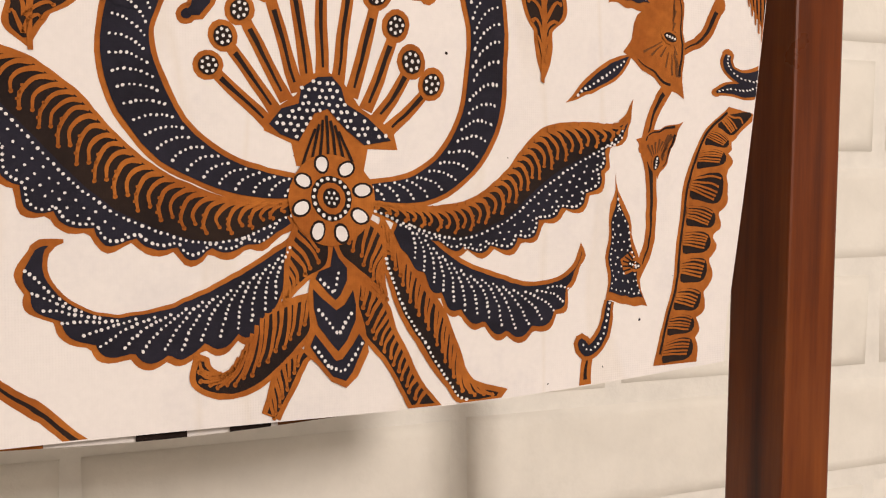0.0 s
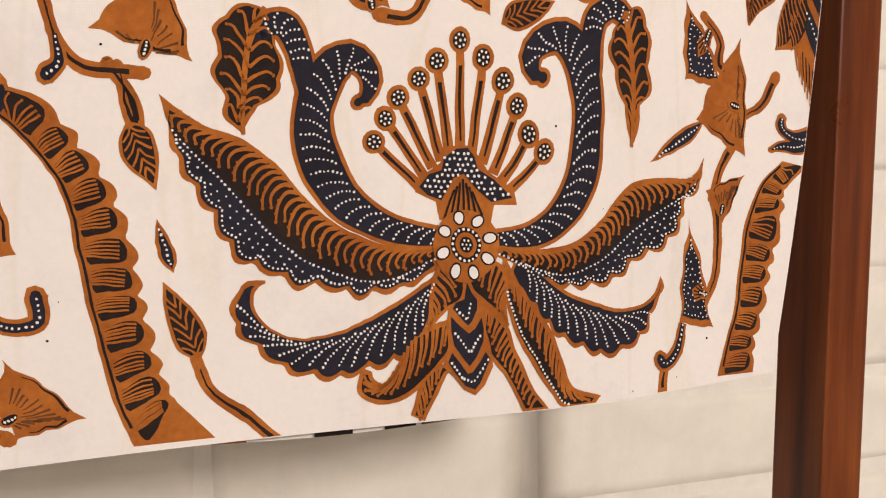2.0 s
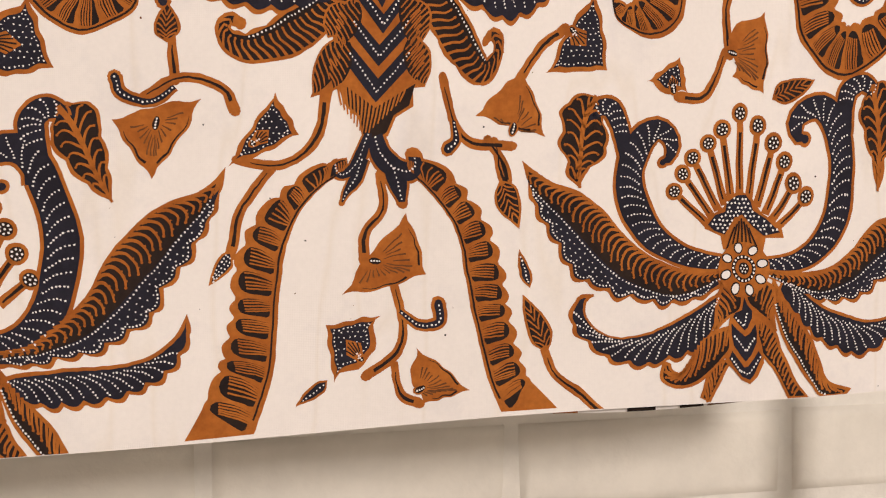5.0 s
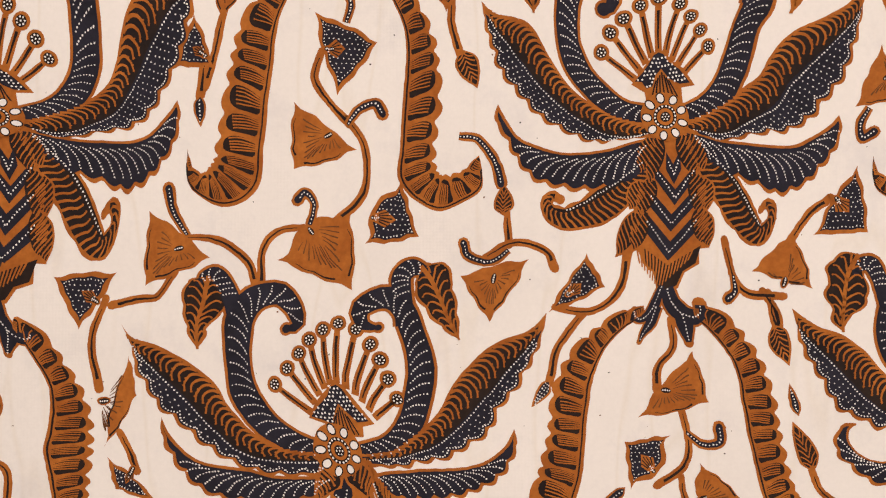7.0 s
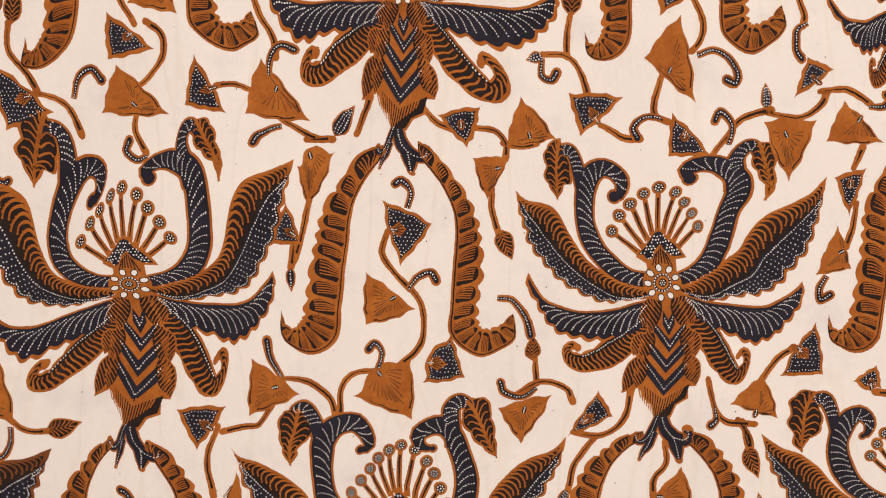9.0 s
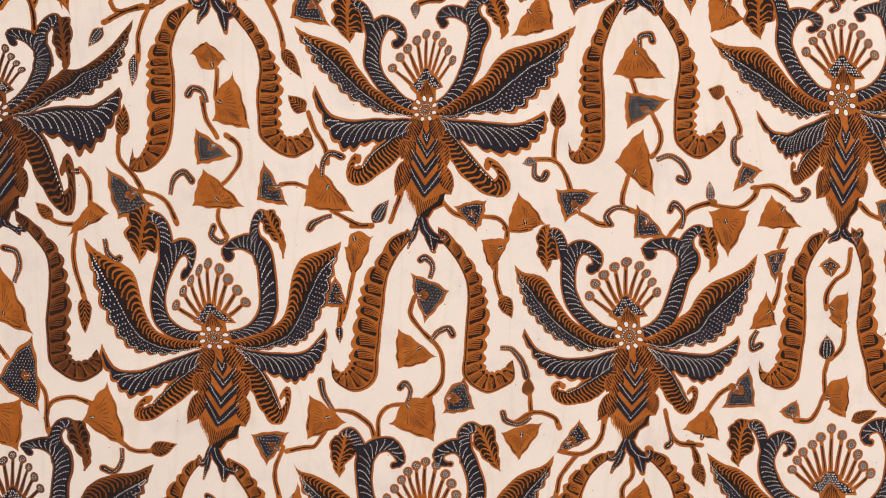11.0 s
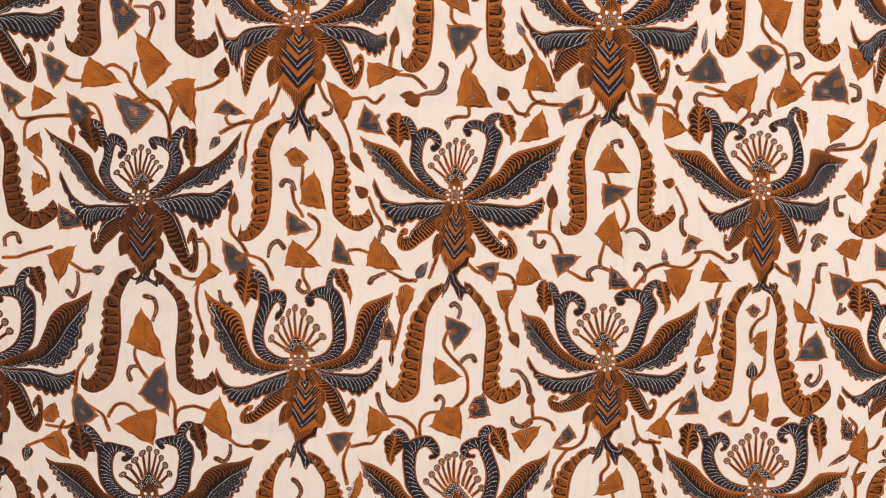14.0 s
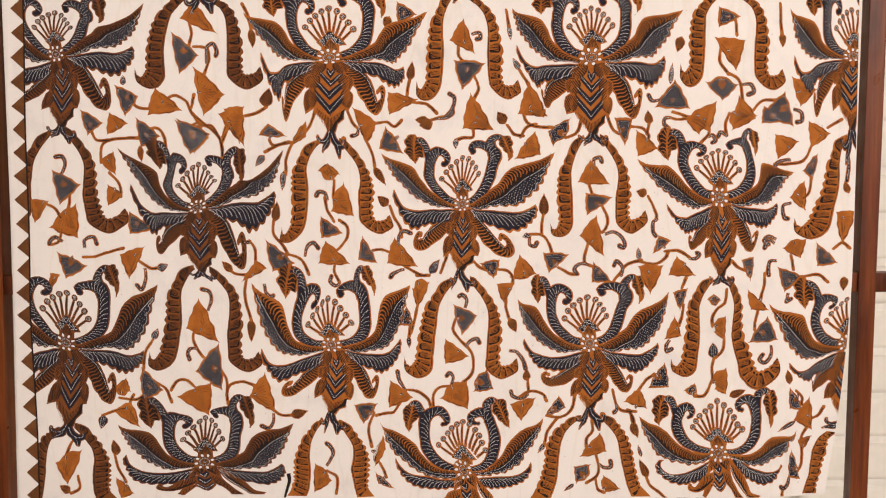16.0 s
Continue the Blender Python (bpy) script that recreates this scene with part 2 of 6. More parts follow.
class Ink:
    """Collects dyed areas, in millimetres of the drawing, for one mesh on the cloth."""

    def __init__(self, place, seed=0, wobble=0.5, edges=FIELD, brown=1):
        self.brown = brown
        self.place, self.seed, self.wobble, self.edges = place, seed, wobble, edges
        self.verts, self.faces, self.mats = [], [], []

    def put(self, u, v):
        w = self.wobble
        a = noise.noise((u * 0.07, v * 0.07, self.seed * 3.7)) * w * 1.4 + noise.noise((u * 0.3, v * 0.3, self.seed + 9.1)) * w * 0.5
        b = noise.noise((u * 0.07, v * 0.07, self.seed * 3.7 + 50)) * w * 1.4 + noise.noise((u * 0.3, v * 0.3, self.seed + 70)) * w * 0.5
        return self.place(u + a, v + b)

    def face(self, pts, mat_id, layer):
        p = [self.put(q[0], q[1]) for q in pts]
        for f in self.edges:
            d = [f(*q) for q in p]
            if min(d) >= 0:
                continue
            if max(d) <= 0:
                return
            cut = []
            for i, q in enumerate(p):
                j = i - 1
                if (d[i] >= 0) != (d[j] >= 0):
                    t = d[j] / (d[j] - d[i])
                    cut.append((p[j][0] + t * (q[0] - p[j][0]), p[j][1] + t * (q[1] - p[j][1])))
                if d[i] >= 0:
                    cut.append(q)
            p = cut
            if len(p) < 3:
                return
        area = sum(p[i - 1][0] * p[i][1] - p[i][0] * p[i - 1][1] for i in range(len(p)))
        if area < 0:
            p.reverse()
        n = len(self.verts)
        self.verts += [(x, sheet_y(x, z) - LIFT * layer, z) for x, z in p]
        self.faces.append(tuple(range(n, n + len(p))))
        self.mats.append(self.brown if mat_id == B_ else mat_id)

    def area(self, poly, mat_id, layer):
        from_poly = [Vector((q[0], q[1], 0)) for q in poly]
        for t in tessellate([from_poly]):
            self.face([poly[i] for i in t], mat_id, layer)

    def blob(self, u, v, r, mat_id, layer, n=7, squash=1.0, turn=0.0):
        c, s = math.cos(turn), math.sin(turn)
        pts = [(math.cos(6.2832 * i / n) * r, math.sin(6.2832 * i / n) * r * squash) for i in range(n)]
        self.face([(u + a * c - b * s, v + a * s + b * c) for a, b in pts], mat_id, layer)

    def stroke(self, pts, width, mat_id, layer, n=12, taper=(1, 1), ball=0.0):
        c = spline([q[:2] for q in pts], n)
        left, right = [], []
        for i, q in enumerate(c):
            d = c[min(i + 1, n - 1)] - c[max(i - 1, 0)]
            d = d / (np.linalg.norm(d) + 1e-9)
            w = 0.5 * width * (taper[0] + (taper[1] - taper[0]) * i / (n - 1))
            nn = np.array((-d[1], d[0])) * w
            left.append(q + nn)
            right.append(q - nn)
        for i in range(n - 1):
            self.face([left[i], left[i + 1], right[i + 1], right[i]], mat_id, layer)
        if ball:
            self.blob(c[-1][0], c[-1][1], ball, mat_id, layer, 8)

    def dots(self, pts, step=1.75, r=0.46, layer=6, n=30):
        c = spline([q[:2] for q in pts], n)
        run = step * 0.5
        for a, b in zip(c, c[1:]):
            ln = float(np.linalg.norm(b - a))
            while run <= ln:
                q = a + (b - a) * (run / (ln + 1e-9))
                self.blob(q[0] + rng.uniform(-.12, .12), q[1] + rng.uniform(-.12, .12), r * rng.uniform(0.8, 1.15), W_, layer, 6)
                run += step * rng.uniform(0.9, 1.1)
            run -= ln

    def mesh(self, name, parent, label=""):
        if not self.faces:
            return None
        me = bpy.data.meshes.new(name)
        me.from_pydata(self.verts, [], self.faces)
        used = sorted(set(self.mats))
        for k in used:
            me.materials.append(MATS[k])
        me.polygons.foreach_set("material_index", [used.index(k) for k in self.mats])
        ob = new(name, me)
        ob.parent = parent
        return tagged(ob, label)


rng = random.Random(5)
from mathutils.geometry import tessellate_polygon as tessellate


def paired(upper, lower, n):
    """Two curves through matching points, spread evenly along the line midway."""
    def fine(pts):
        p = [np.array(q[:2], float) for q in pts]
        p = [2 * p[0] - p[1]] + p + [2 * p[-1] - p[-2]]
        out = []
        for k in range(len(p) - 3):
            for i in range(12):
                f = i / 12
                a, b, c, e = p[k], p[k + 1], p[k + 2], p[k + 3]
                out.append(0.5 * (2 * b + (c - a) * f + (2 * a - 5 * b + 4 * c - e) * f * f + (3 * b - a - 3 * c + e) * f ** 3))
        return np.array(out + [p[-2]])
    u, l = fine(upper), fine(lower)
    run = np.concatenate(([0], np.cumsum(np.linalg.norm(np.diff(l, axis=0), axis=1))))
    at = np.linspace(0, run[-1], n)
    low = [np.array((np.interp(w, run, l[:, 0]), np.interp(w, run, l[:, 1]))) for w in at]
    up, j = [u[0]], 0
    for i in range(1, n - 1):
        near = np.linalg.norm(u[j:j + 40] - low[i], axis=1)
        j += int(near.argmin())
        up.append(u[j])
    up.append(u[-1])
    up = [up[0]] + [(up[i - 1] + up[i] + up[i + 1]) / 3 for i in range(1, n - 1)] + [up[-1]]
    return up, low


class Band:
    """A strip between two curves: s runs along it, t across it."""

    def __init__(self, upper, lower, n=41, match=False):
        self.n = n
        if match:
            self.u, self.l = paired(upper, lower, n)
        else:
            self.u, self.l = spline([q[:2] for q in upper], n), spline([q[:2] for q in lower], n)

    def at(self, s, t):
        s = min(max(s, 0), 1) * (self.n - 1)
        k = min(int(s), self.n - 2)
        f = s - k
        a = self.u[k] * (1 - f) + self.u[k + 1] * f
        b = self.l[k] * (1 - f) + self.l[k + 1] * f
        return a + (b - a) * t

    def cross(self, s, du, dl):
        a, b = self.at(s, 0), self.at(s, 1)
        w = float(np.linalg.norm(b - a)) + 1e-9
        if du + dl > w * 0.94:
            k = w * 0.94 / (du + dl)
            du, dl = du * k, dl * k
        d = (b - a) / w
        return a + d * du, b - d * dl

    def fill(self, ink, mat_id, layer, du=0.0, dl=0.0, s0=0.0, s1=1.0, lobes=0, amp=0.0, lobes_u=0, n=0):
        n = n or self.n * (2 if lobes or lobes_u else 1)
        pts = []
        for i in range(n):
            s = s0 + (s1 - s0) * i / (n - 1)
            ease = min(1.0, 5 * (s - s0), 5 * (s1 - s))
            bump = self.bump(s, lobes, amp, 1) * ease if lobes else 0
            bump_u = self.bump(s, lobes_u, amp, 0) * ease if lobes_u else 0
            pts.append(self.cross(s, du - bump_u, dl - bump))
        for a, b in zip(pts, pts[1:]):
            ink.face([a[0], b[0], b[1], a[1]], mat_id, layer)

    def bump(self, s, lobes, amp, side):
        """Height of a scalloped edge, lower where its lobes are short."""
        h = 0.5 / lobes
        span = float(np.linalg.norm(self.at(s + h, side) - self.at(s - h, side)))
        return min(amp, 0.42 * span) * (abs(math.sin(math.pi * lobes * s)) - 0.5)

    def rim(self, s, inset, lobes, amp):
        return self.cross(s, 0, inset - self.bump(s, lobes, amp, 1))[1]

    def path(self, st):
        return [self.at(s, t) for s, t in st]


def tube(pts, n=41):
    """A band of changing width along a centre line of (x, y, width)."""
    c = spline(pts, n)
    up, lo = [], []
    for i, q in enumerate(c):
        d = c[min(i + 1, n - 1)][:2] - c[max(i - 1, 0)][:2]
        d = d / (np.linalg.norm(d) + 1e-9)
        nn = np.array((-d[1], d[0])) * max(q[2], 0.5) * 0.5
        up.append(q[:2] + nn)
        lo.append(q[:2] - nn)
    b = Band([(0, 0), (1, 0)], [(0, 0), (1, 0)], n)
    b.u, b.l = up, lo
    return b


def upper_wing(ink, upper, lower, ridge):
    """Feathered wing: brown rim, dark band with curled barbs, indigo band with dots. s runs from the tip to the root."""
    whole, dark, blue = Band(upper, lower), Band(upper, ridge), Band(ridge, lower)
    whole.fill(ink, B_, 1, lobes=13, amp=3.0)
    dark.fill(ink, K_, 2, 1.5, -0.4, 0.04, 0.97)
    blue.fill(ink, N_, 3, 0, 1.7, 0.05, 0.95, lobes=13, amp=2.8)
    for k in range(35):
        s, j = 0.08 + 0.91 * k / 34, 0.1 * (k % 2)
        st = [(s, 0.07), (s - 0.024, 0.17), (s - 0.044, 0.34), (s - 0.054, 0.54 + j), (s - 0.046, 0.70 + 1.4 * j)]
        ink.stroke(dark.path(st), 0.95, B_, 4, 12, (1.7, 0.8), 0.62)
        if k % 2:
            for f in (0.50, 0.62, 0.74):
                q = dark.at(s - 0.056, f)
                ink.blob(q[0], q[1], 0.5, B_, 4, 5)
    ink.dots([blue.at(0.06 + 0.9 * i / 20, 0.1) for i in range(21)])
    ink.dots([blue.rim(0.09 + 0.84 * i / 90, 3.0, 13, 2.6) for i in range(91)], 1.55, n=180)
    for i in range(1, 38):
        s = 0.05 + 0.9 * i / 38
        a, b = blue.at(s, 0.1), blue.at(s, 0.80)
        m = int(np.linalg.norm(b - a) / 2.3)
        for j in range(1, m):
            q = a + (b - a) * (j + 0.35 * (i % 2)) / m
            ink.blob(q[0] + rng.uniform(-.3, .3), q[1] + rng.uniform(-.3, .3), rng.uniform(0.34, 0.48), W_, 6, 5)


def lower_wing(ink, upper, lower, ribs=18):
    """Indigo wing with a scalloped lower rim and curved rows of dots; s runs from the tip to the root."""
    b = Band(upper, lower)
    b.fill(ink, B_, 1, lobes=11, amp=2.6)
    b.fill(ink, N_, 3, 1.6, 1.9, 0.04, 0.985, lobes=11, amp=2.5)
    for k in range(ribs):
        s = 0.03 + 0.84 * k / (ribs - 1)
        if np.linalg.norm(b.at(s, 0.2) - b.at(s, 0.8)) < 4:
            continue
        ink.dots(b.path([(min(s + 0.085, 0.94), 0.19), (s + 0.045, 0.29), (s + 0.014, 0.50), (s, 0.82)]), 1.5)


def horn(ink, body, spur):
    """Curved indigo horn with rows of dots and a second arm."""
    for pts in (spur, body):
        tube(pts).fill(ink, B_, 1)
        ink.blob(pts[-1][0], pts[-1][1], pts[-1][2] * 0.5 + 0.9, B_, 1, 12)
    for pts in (spur, body):
        b = tube(pts)
        b.fill(ink, N_, 3, 1.5, 1.5)
        ink.blob(pts[-1][0], pts[-1][1], max(0.8, pts[-1][2] * 0.5 - 0.6), N_, 3, 12)
    flip = body[0][0] > body[4][0]
    for pts, ribs in ((spur, 7), (body, 25)):
        b = tube(pts)
        for k in range(ribs):
            s = (0.05 if pts is body else 0.42) + (0.93 if pts is body else 0.58) * k / ribs
            st = [(s, 0.18), (s - 0.004, 0.42), (s - 0.022, 0.66), (s - 0.048, 0.82)]
            if not flip:
                st = [(a, 1 - t) for a, t in st]
            ink.dots(b.path(st), 1.55)


def barbed_leaf(ink, left, right, barbs=8):
    """Brown leaf with dark halves and curled barbs; s runs from the stem to the tip."""
    b = Band(left, right)
    b.fill(ink, B_, 1, lobes=4, lobes_u=4, amp=1.4)
    b.fill(ink, K_, 2, 1.5, 1.5, 0.06, 0.93, lobes=4, lobes_u=4, amp=1.2)
    ink.stroke(b.path([(0.0, 0.45), (0.35, 0.5), (0.7, 0.5), (1, 0.5)]), 1.8, B_, 4, 14, (1.4, 0.7))
    for k in range(barbs):
        s = 0.06 + 0.80 * k / barbs
        for side in (-1, 1):
            st = [(s + 0.14, 0.5), (s + 0.06, 0.5 + side * 0.14), (s + 0.02, 0.5 + side * 0.27), (s + 0.03, 0.5 + side * 0.36)]
            ink.stroke(b.path(st), 1.0, B_, 4, 9, (1.2, 0.8), 0.6)


def eye_dot(ink, u, v, r, layer=4):
    """Brown disc with a dark centre and a ring of dots."""
    ink.blob(u, v, r, B_, 1, 14)
    ink.blob(u, v, r * 0.66, K_, layer, 12)
    for i in range(7):
        ink.blob(u + math.cos(i * 0.9) * r * 0.44, v + math.sin(i * 0.9) * r * 0.44, 0.55, W_, 6, 5)
    ink.blob(u, v, 0.55, W_, 6, 6)


def stamen(ink, foot, head):
    d = np.array(head) - np.array(foot)
    ink.stroke([foot, head], 3.3, B_, 1, 6, (1.25, 0.95))
    a, b = np.array(foot) + d * 0.1, np.array(foot) + d * 0.78
    ink.stroke([a, (a + b) / 2, b], 1.35, K_, 2, 6, (0.5, 1.1))
    eye_dot(ink, head[0], head[1], 4.5)


def crown(ink, outline, blue, wedge):
    ink.area(outline, B_, 1)
    ink.area(blue, N_, 3)
    xs, ys = [q[0] for q in blue], [q[1] for q in blue]
    step = 2.1
    for i in range(int((max(xs) - min(xs)) / step)):
        for j in range(int((max(ys) - min(ys)) / step)):
            q = (min(xs) + (i + 0.5 * (j % 2)) * step + rng.uniform(-.3, .3), min(ys) + (j + .5) * step + rng.uniform(-.3, .3))
            if inside(q, blue) and rng.random() < 0.85:
                ink.blob(q[0], q[1], 0.6, W_, 6, 6)
    for i in range(7):
        f = i / 6 - 0.5
        top, foot = wedge
        ink.stroke([(foot[0] + f * 16, foot[1]), (top[0] + f * 7, top[1] - abs(f) * 9)], 0.8, K_, 4, 4)


def rosette(ink, petals=8):
    ink.blob(0, 0, 13.4, B_, 8, 24)
    for i in range(petals):
        a = 6.2832 * i / petals + 0.3
        x, y = math.cos(a) * 10.0, math.sin(a) * 10.4
        ink.blob(x, y, 3.1, K_, 9, 12, 0.78, a)
        ink.blob(x, y, 2.35, W_, 10, 12, 0.76, a)
    ink.blob(0, 0, 6.6, K_, 9, 16)
    ink.blob(0, 0, 4.6, B_, 10, 14)
    ink.blob(0, 0, 2.9, K_, 11, 12)
    for i in range(18):
        ink.blob(math.cos(i * 0.349) * 5.7, math.sin(i * 0.349) * 5.7, 0.6, W_, 11, 6)
    for i in range(6):
        ink.blob(math.cos(i * 1.047) * 1.7, math.sin(i * 1.047) * 1.7, 0.5, W_, 12, 5)
    ink.blob(0, 0, 0.5, W_, 12, 5)


def chevron(ink, apex, w, h, thick, layer=3):
    x, y = apex
    l, r = (x - w, y + h), (x + w, y + h)
    ink.area([(x, y), r, (r[0] - 0.5, r[1] + thick * 0.9), (x, y + thick), (l[0] + 0.5, l[1] + thick * 0.9), l], N_, layer)
    k = thick * 0.45
    ink.dots([(x - w + 1.2, y + h + k), (x, y + k)], 1.8)
    ink.dots([(x, y + k), (x + w - 1.2, y + h + k)], 1.8)


def tail_hook(ink, hook, spike):
    for pts in (hook, spike):
        tube(pts, 21).fill(ink, B_, 1)
        ink.blob(pts[-1][0], pts[-1][1], pts[-1][2] * 0.5 + 0.3, B_, 1, 10)
    for pts in (hook, spike):
        tube(pts, 21).fill(ink, N_, 3, 1.2, 1.2)
        ink.dots([q[:2] for q in pts], 1.7)


def arch_band(ink, outer, inner, segments=17, slope=0.45):
    """Ribbed band: brown with a scalloped outer rim, each rib a dark fan crossed by brown lines."""
    b = Band(outer, inner, 121, True)
    b.u = [l + (u - l) * 1.14 for u, l in zip(b.u, b.l)]
    b.fill(ink, B_, 1, lobes_u=segments, amp=3.0, n=segments * 9)
    ink.stroke(b.path([(0.02 + 0.94 * i / 40, 0.9) for i in range(41)]), 0.9, K_, 2, 60)
    for k in range(segments):
        s0, d = (k + 0.11) / segments, 0.80 / segments
        pitch = float(np.linalg.norm(b.at(s0 + d, 0.5) - b.at(s0, 0.5)))
        if s0 > 0.97:
            break
        def slant(f, t):
            return s0 + d * (f + slope * (t - 0.45) - 0.16 * math.sin(math.pi * t)), t
        fan = [slant(0.04, 0.80), slant(0.03, 0.45), slant(0.08, 0.20), slant(0.28, 0.12), slant(0.55, 0.10), slant(0.86, 0.15),
               slant(1.04, 0.30), slant(1.04, 0.60), slant(0.96, 0.80), slant(0.5, 0.83)]
        ink.area(spline(b.path(fan + fan[:1]), 21)[:-1], K_, 2)
        for j in range(5):
            f = (j + 0.45) / 5 + rng.uniform(-0.02, 0.02)
            ink.stroke(b.path([slant(0.04 + 0.56 * f, 0.86), slant(0.03 + 0.76 * f, 0.62), slant(0.04 + 0.86 * f, 0.42), slant(0.10 + 0.82 * f, 0.22 + 0.08 * f)]),
                       min(0.8, 0.10 * pitch), B_, 4, 9, (1.0, 0.85), min(0.5, 0.055 * pitch))


def leaflet(ink, root, tip, width, side=1, barbs=7, layer=2.6):
    """A small brown-rimmed plume with dark inside and curved brown barbs."""
    r, t = np.array(root[:2], float), np.array(tip[:2], float)
    d = t - r
    n = np.array((-d[1], d[0])) / (np.linalg.norm(d) + 1e-9) * width * 0.5
    b = Band([r + n * 0.4, r + d * 0.3 + n, r + d * 0.7 + n * 0.8, t], [r - n * 0.4, r + d * 0.3 - n, r + d * 0.7 - n * 0.8, t], 17)
    b.fill(ink, B_, layer)
    b.fill(ink, K_, layer + 0.5, 0.9, 0.9, 0.06, 0.92)
    e = (lambda v: v) if side > 0 else (lambda v: 1 - v)
    for k in range(barbs):
        s = 0.0 + 0.8 * k / barbs
        ink.stroke(b.path([(s, e(0.95)), (s + 0.10, e(0.66)), (s + 0.19, e(0.38)), (s + 0.26, e(0.18))]), 0.72, B_, layer + 1, 7, (1.2, 0.8))


def plume(ink, pts, dotted=0.0, barbs=22, layer=1, lobes=7):
    """A long plume along a line of (x, y, width): brown rim, dark inside, brown barbs, a row of dots along one rim."""
    b = tube(pts)
    b.fill(ink, B_, layer, lobes=lobes, amp=1.1)
    b.fill(ink, K_, layer + 1, 1.3, 1.3, 0.0, 0.96)
    ink.blob(pts[-1][0], pts[-1][1], pts[-1][2] * 0.5 + 0.4, B_, layer + 0.2, 10)
    flip = pts[0][0] > pts[4][0]
    e = (lambda v: v) if flip else (lambda v: 1 - v)
    for k in range(barbs):
        s = 0.0 + 0.93 * k / barbs
        ink.stroke(b.path([(s, e(0.06)), (s + 0.02, e(0.3)), (s + 0.05, e(0.52)), (s + 0.055, e(0.70))]), 0.95, B_, layer + 2, 8, (1.3, 0.9), 0.6)
    if dotted:
        ink.dots([b.at(dotted * i / 12, e(0.84)) for i in range(13)], 1.8)


def vee(ink, pts, thick, layer=5.2):
    ink.stroke(pts, thick + 2.6, B_, layer, 14)
    ink.stroke(pts, thick, N_, layer + 0.4, 14)
    ink.dots(pts, 1.8)


# ---- the winged flower drawing, in millimetres round the rosette ----
WING_L = ([(-99.6, 62.2), (-92.7, 54.1), (-80.9, 49.4), (-69.2, 44.7), (-58.8, 31.7), (-50.1, 18.6), (-41.5, 10.5), (-27.9, 2.6), (-12.8, -2.7), (-2.8, -3.4)],
          [(-99.6, 62.2), (-96.5, 47.3), (-93.6, 38.4), (-89.3, 25.9), (-82.3, 16.7), (-73, 5.7), (-64.5, -2.1), (-54.3, -7.8), (-44.1, -12.9), (-35.8, -14.6), (-24.2, -12.3), (-7.6, -10.2)],
          [(-97.8, 57.2), (-90.8, 45.1), (-83.9, 36.7), (-73.6, 26.3), (-63.3, 14.9), (-53, 5.2), (-42.8, -2.8), (-32.6, -9.9), (-20.9, -10.5), (-4.4, -6.8)])
WING_R = ([(108.1, 77.2), (101.4, 70.4), (93.3, 62.5), (80.3, 53.9), (70.6, 45.3), (62.8, 30.1), (56.4, 19.3), (45, 10.9), (31.9, 4.3), (15.5, -1.9), (3.9, -3.2)],
          [(108.1, 77.2), (104.2, 56.2), (101.3, 42.8), (98.3, 30.4), (93, 20.3), (85.7, 10.1), (78.7, -0.1), (65.6, -8.5), (55.7, -10.7), (42.5, -13.1), (29.2, -15.5), (10.7, -9.7)],
          [(106.4, 67.9), (101.8, 57.8), (93.8, 48.2), (81, 32.3), (69.8, 17), (60.2, 4), (45.5, -5.4), (29.1, -11.5), (9, -6.4)])
LOW_L = ([(-88, 5.2), (-83.7, -4), (-78.5, -12.2), (-70, -16.9), (-57.3, -20.6), (-43.9, -20.5), (-30.7, -17.8), (-17.5, -12.8), (-5.9, -10.1)],
         [(-88.6, 3.9), (-89.7, -4.1), (-84.8, -14), (-79.8, -24.5), (-71.9, -34.3), (-63.4, -38.8), (-51.7, -41.1), (-40, -41.4), (-30, -39.2), (-20.1, -36.2), (-8.7, -28.5)])
LOW_R = ([(94.4, 6), (88.7, -0.8), (79, -9.4), (69.2, -15), (55.9, -17.4), (39.2, -16.5), (27.5, -14.2), (17.4, -10.5), (9, -8)],
         [(94.4, 6), (96, -0.6), (93, -12.4), (86.7, -21.9), (79.6, -31.1), (69.9, -38), (58.3, -42), (46.6, -38.7), (36.5, -35.6), (24.7, -30.9), (10.9, -14.7)])
HORN_L = ([(-9.6, 2.1, 12.3), (-21.3, 4.4, 13.7), (-33.3, 13.4, 15.6), (-43.3, 26.5, 15.3), (-49.1, 41, 15.3), (-49.5, 55.3, 15.6), (-46.5, 67, 15.6), (-40.8, 75.1, 14.3), (-34.2, 78.6, 13.6), (-26.8, 75.8, 12.3), (-22.9, 68.3, 10.3), (-24.4, 61.6, 9.3), (-28, 60.2, 8.3)],
          [(-48.9, 58.6, 13.6), (-51.3, 70.2, 13), (-54.2, 79.4, 12.3), (-57.7, 85, 11.6), (-63, 85.8, 10.3), (-66.3, 83.7, 8.3)])
HORN_R = ([(12.1, 0.7, 12.3), (25.3, 4.4, 14.3), (37.6, 13.4, 16.3), (46.5, 28, 16.3), (49.7, 43.7, 16), (49.2, 59, 16), (44.9, 70.2, 15.6), (36.3, 77.6, 14.3), (27.9, 81.7, 14.3), (19.6, 81.4, 13.6), (14.4, 76, 11.6), (17.3, 70.1, 9)],
          [(46.8, 61.2, 13.6), (42.4, 75.4, 13), (40.8, 85.3, 12.3), (44.5, 92.7, 11.6), (49.8, 94.2, 11), (53.9, 90.3, 8.3)])
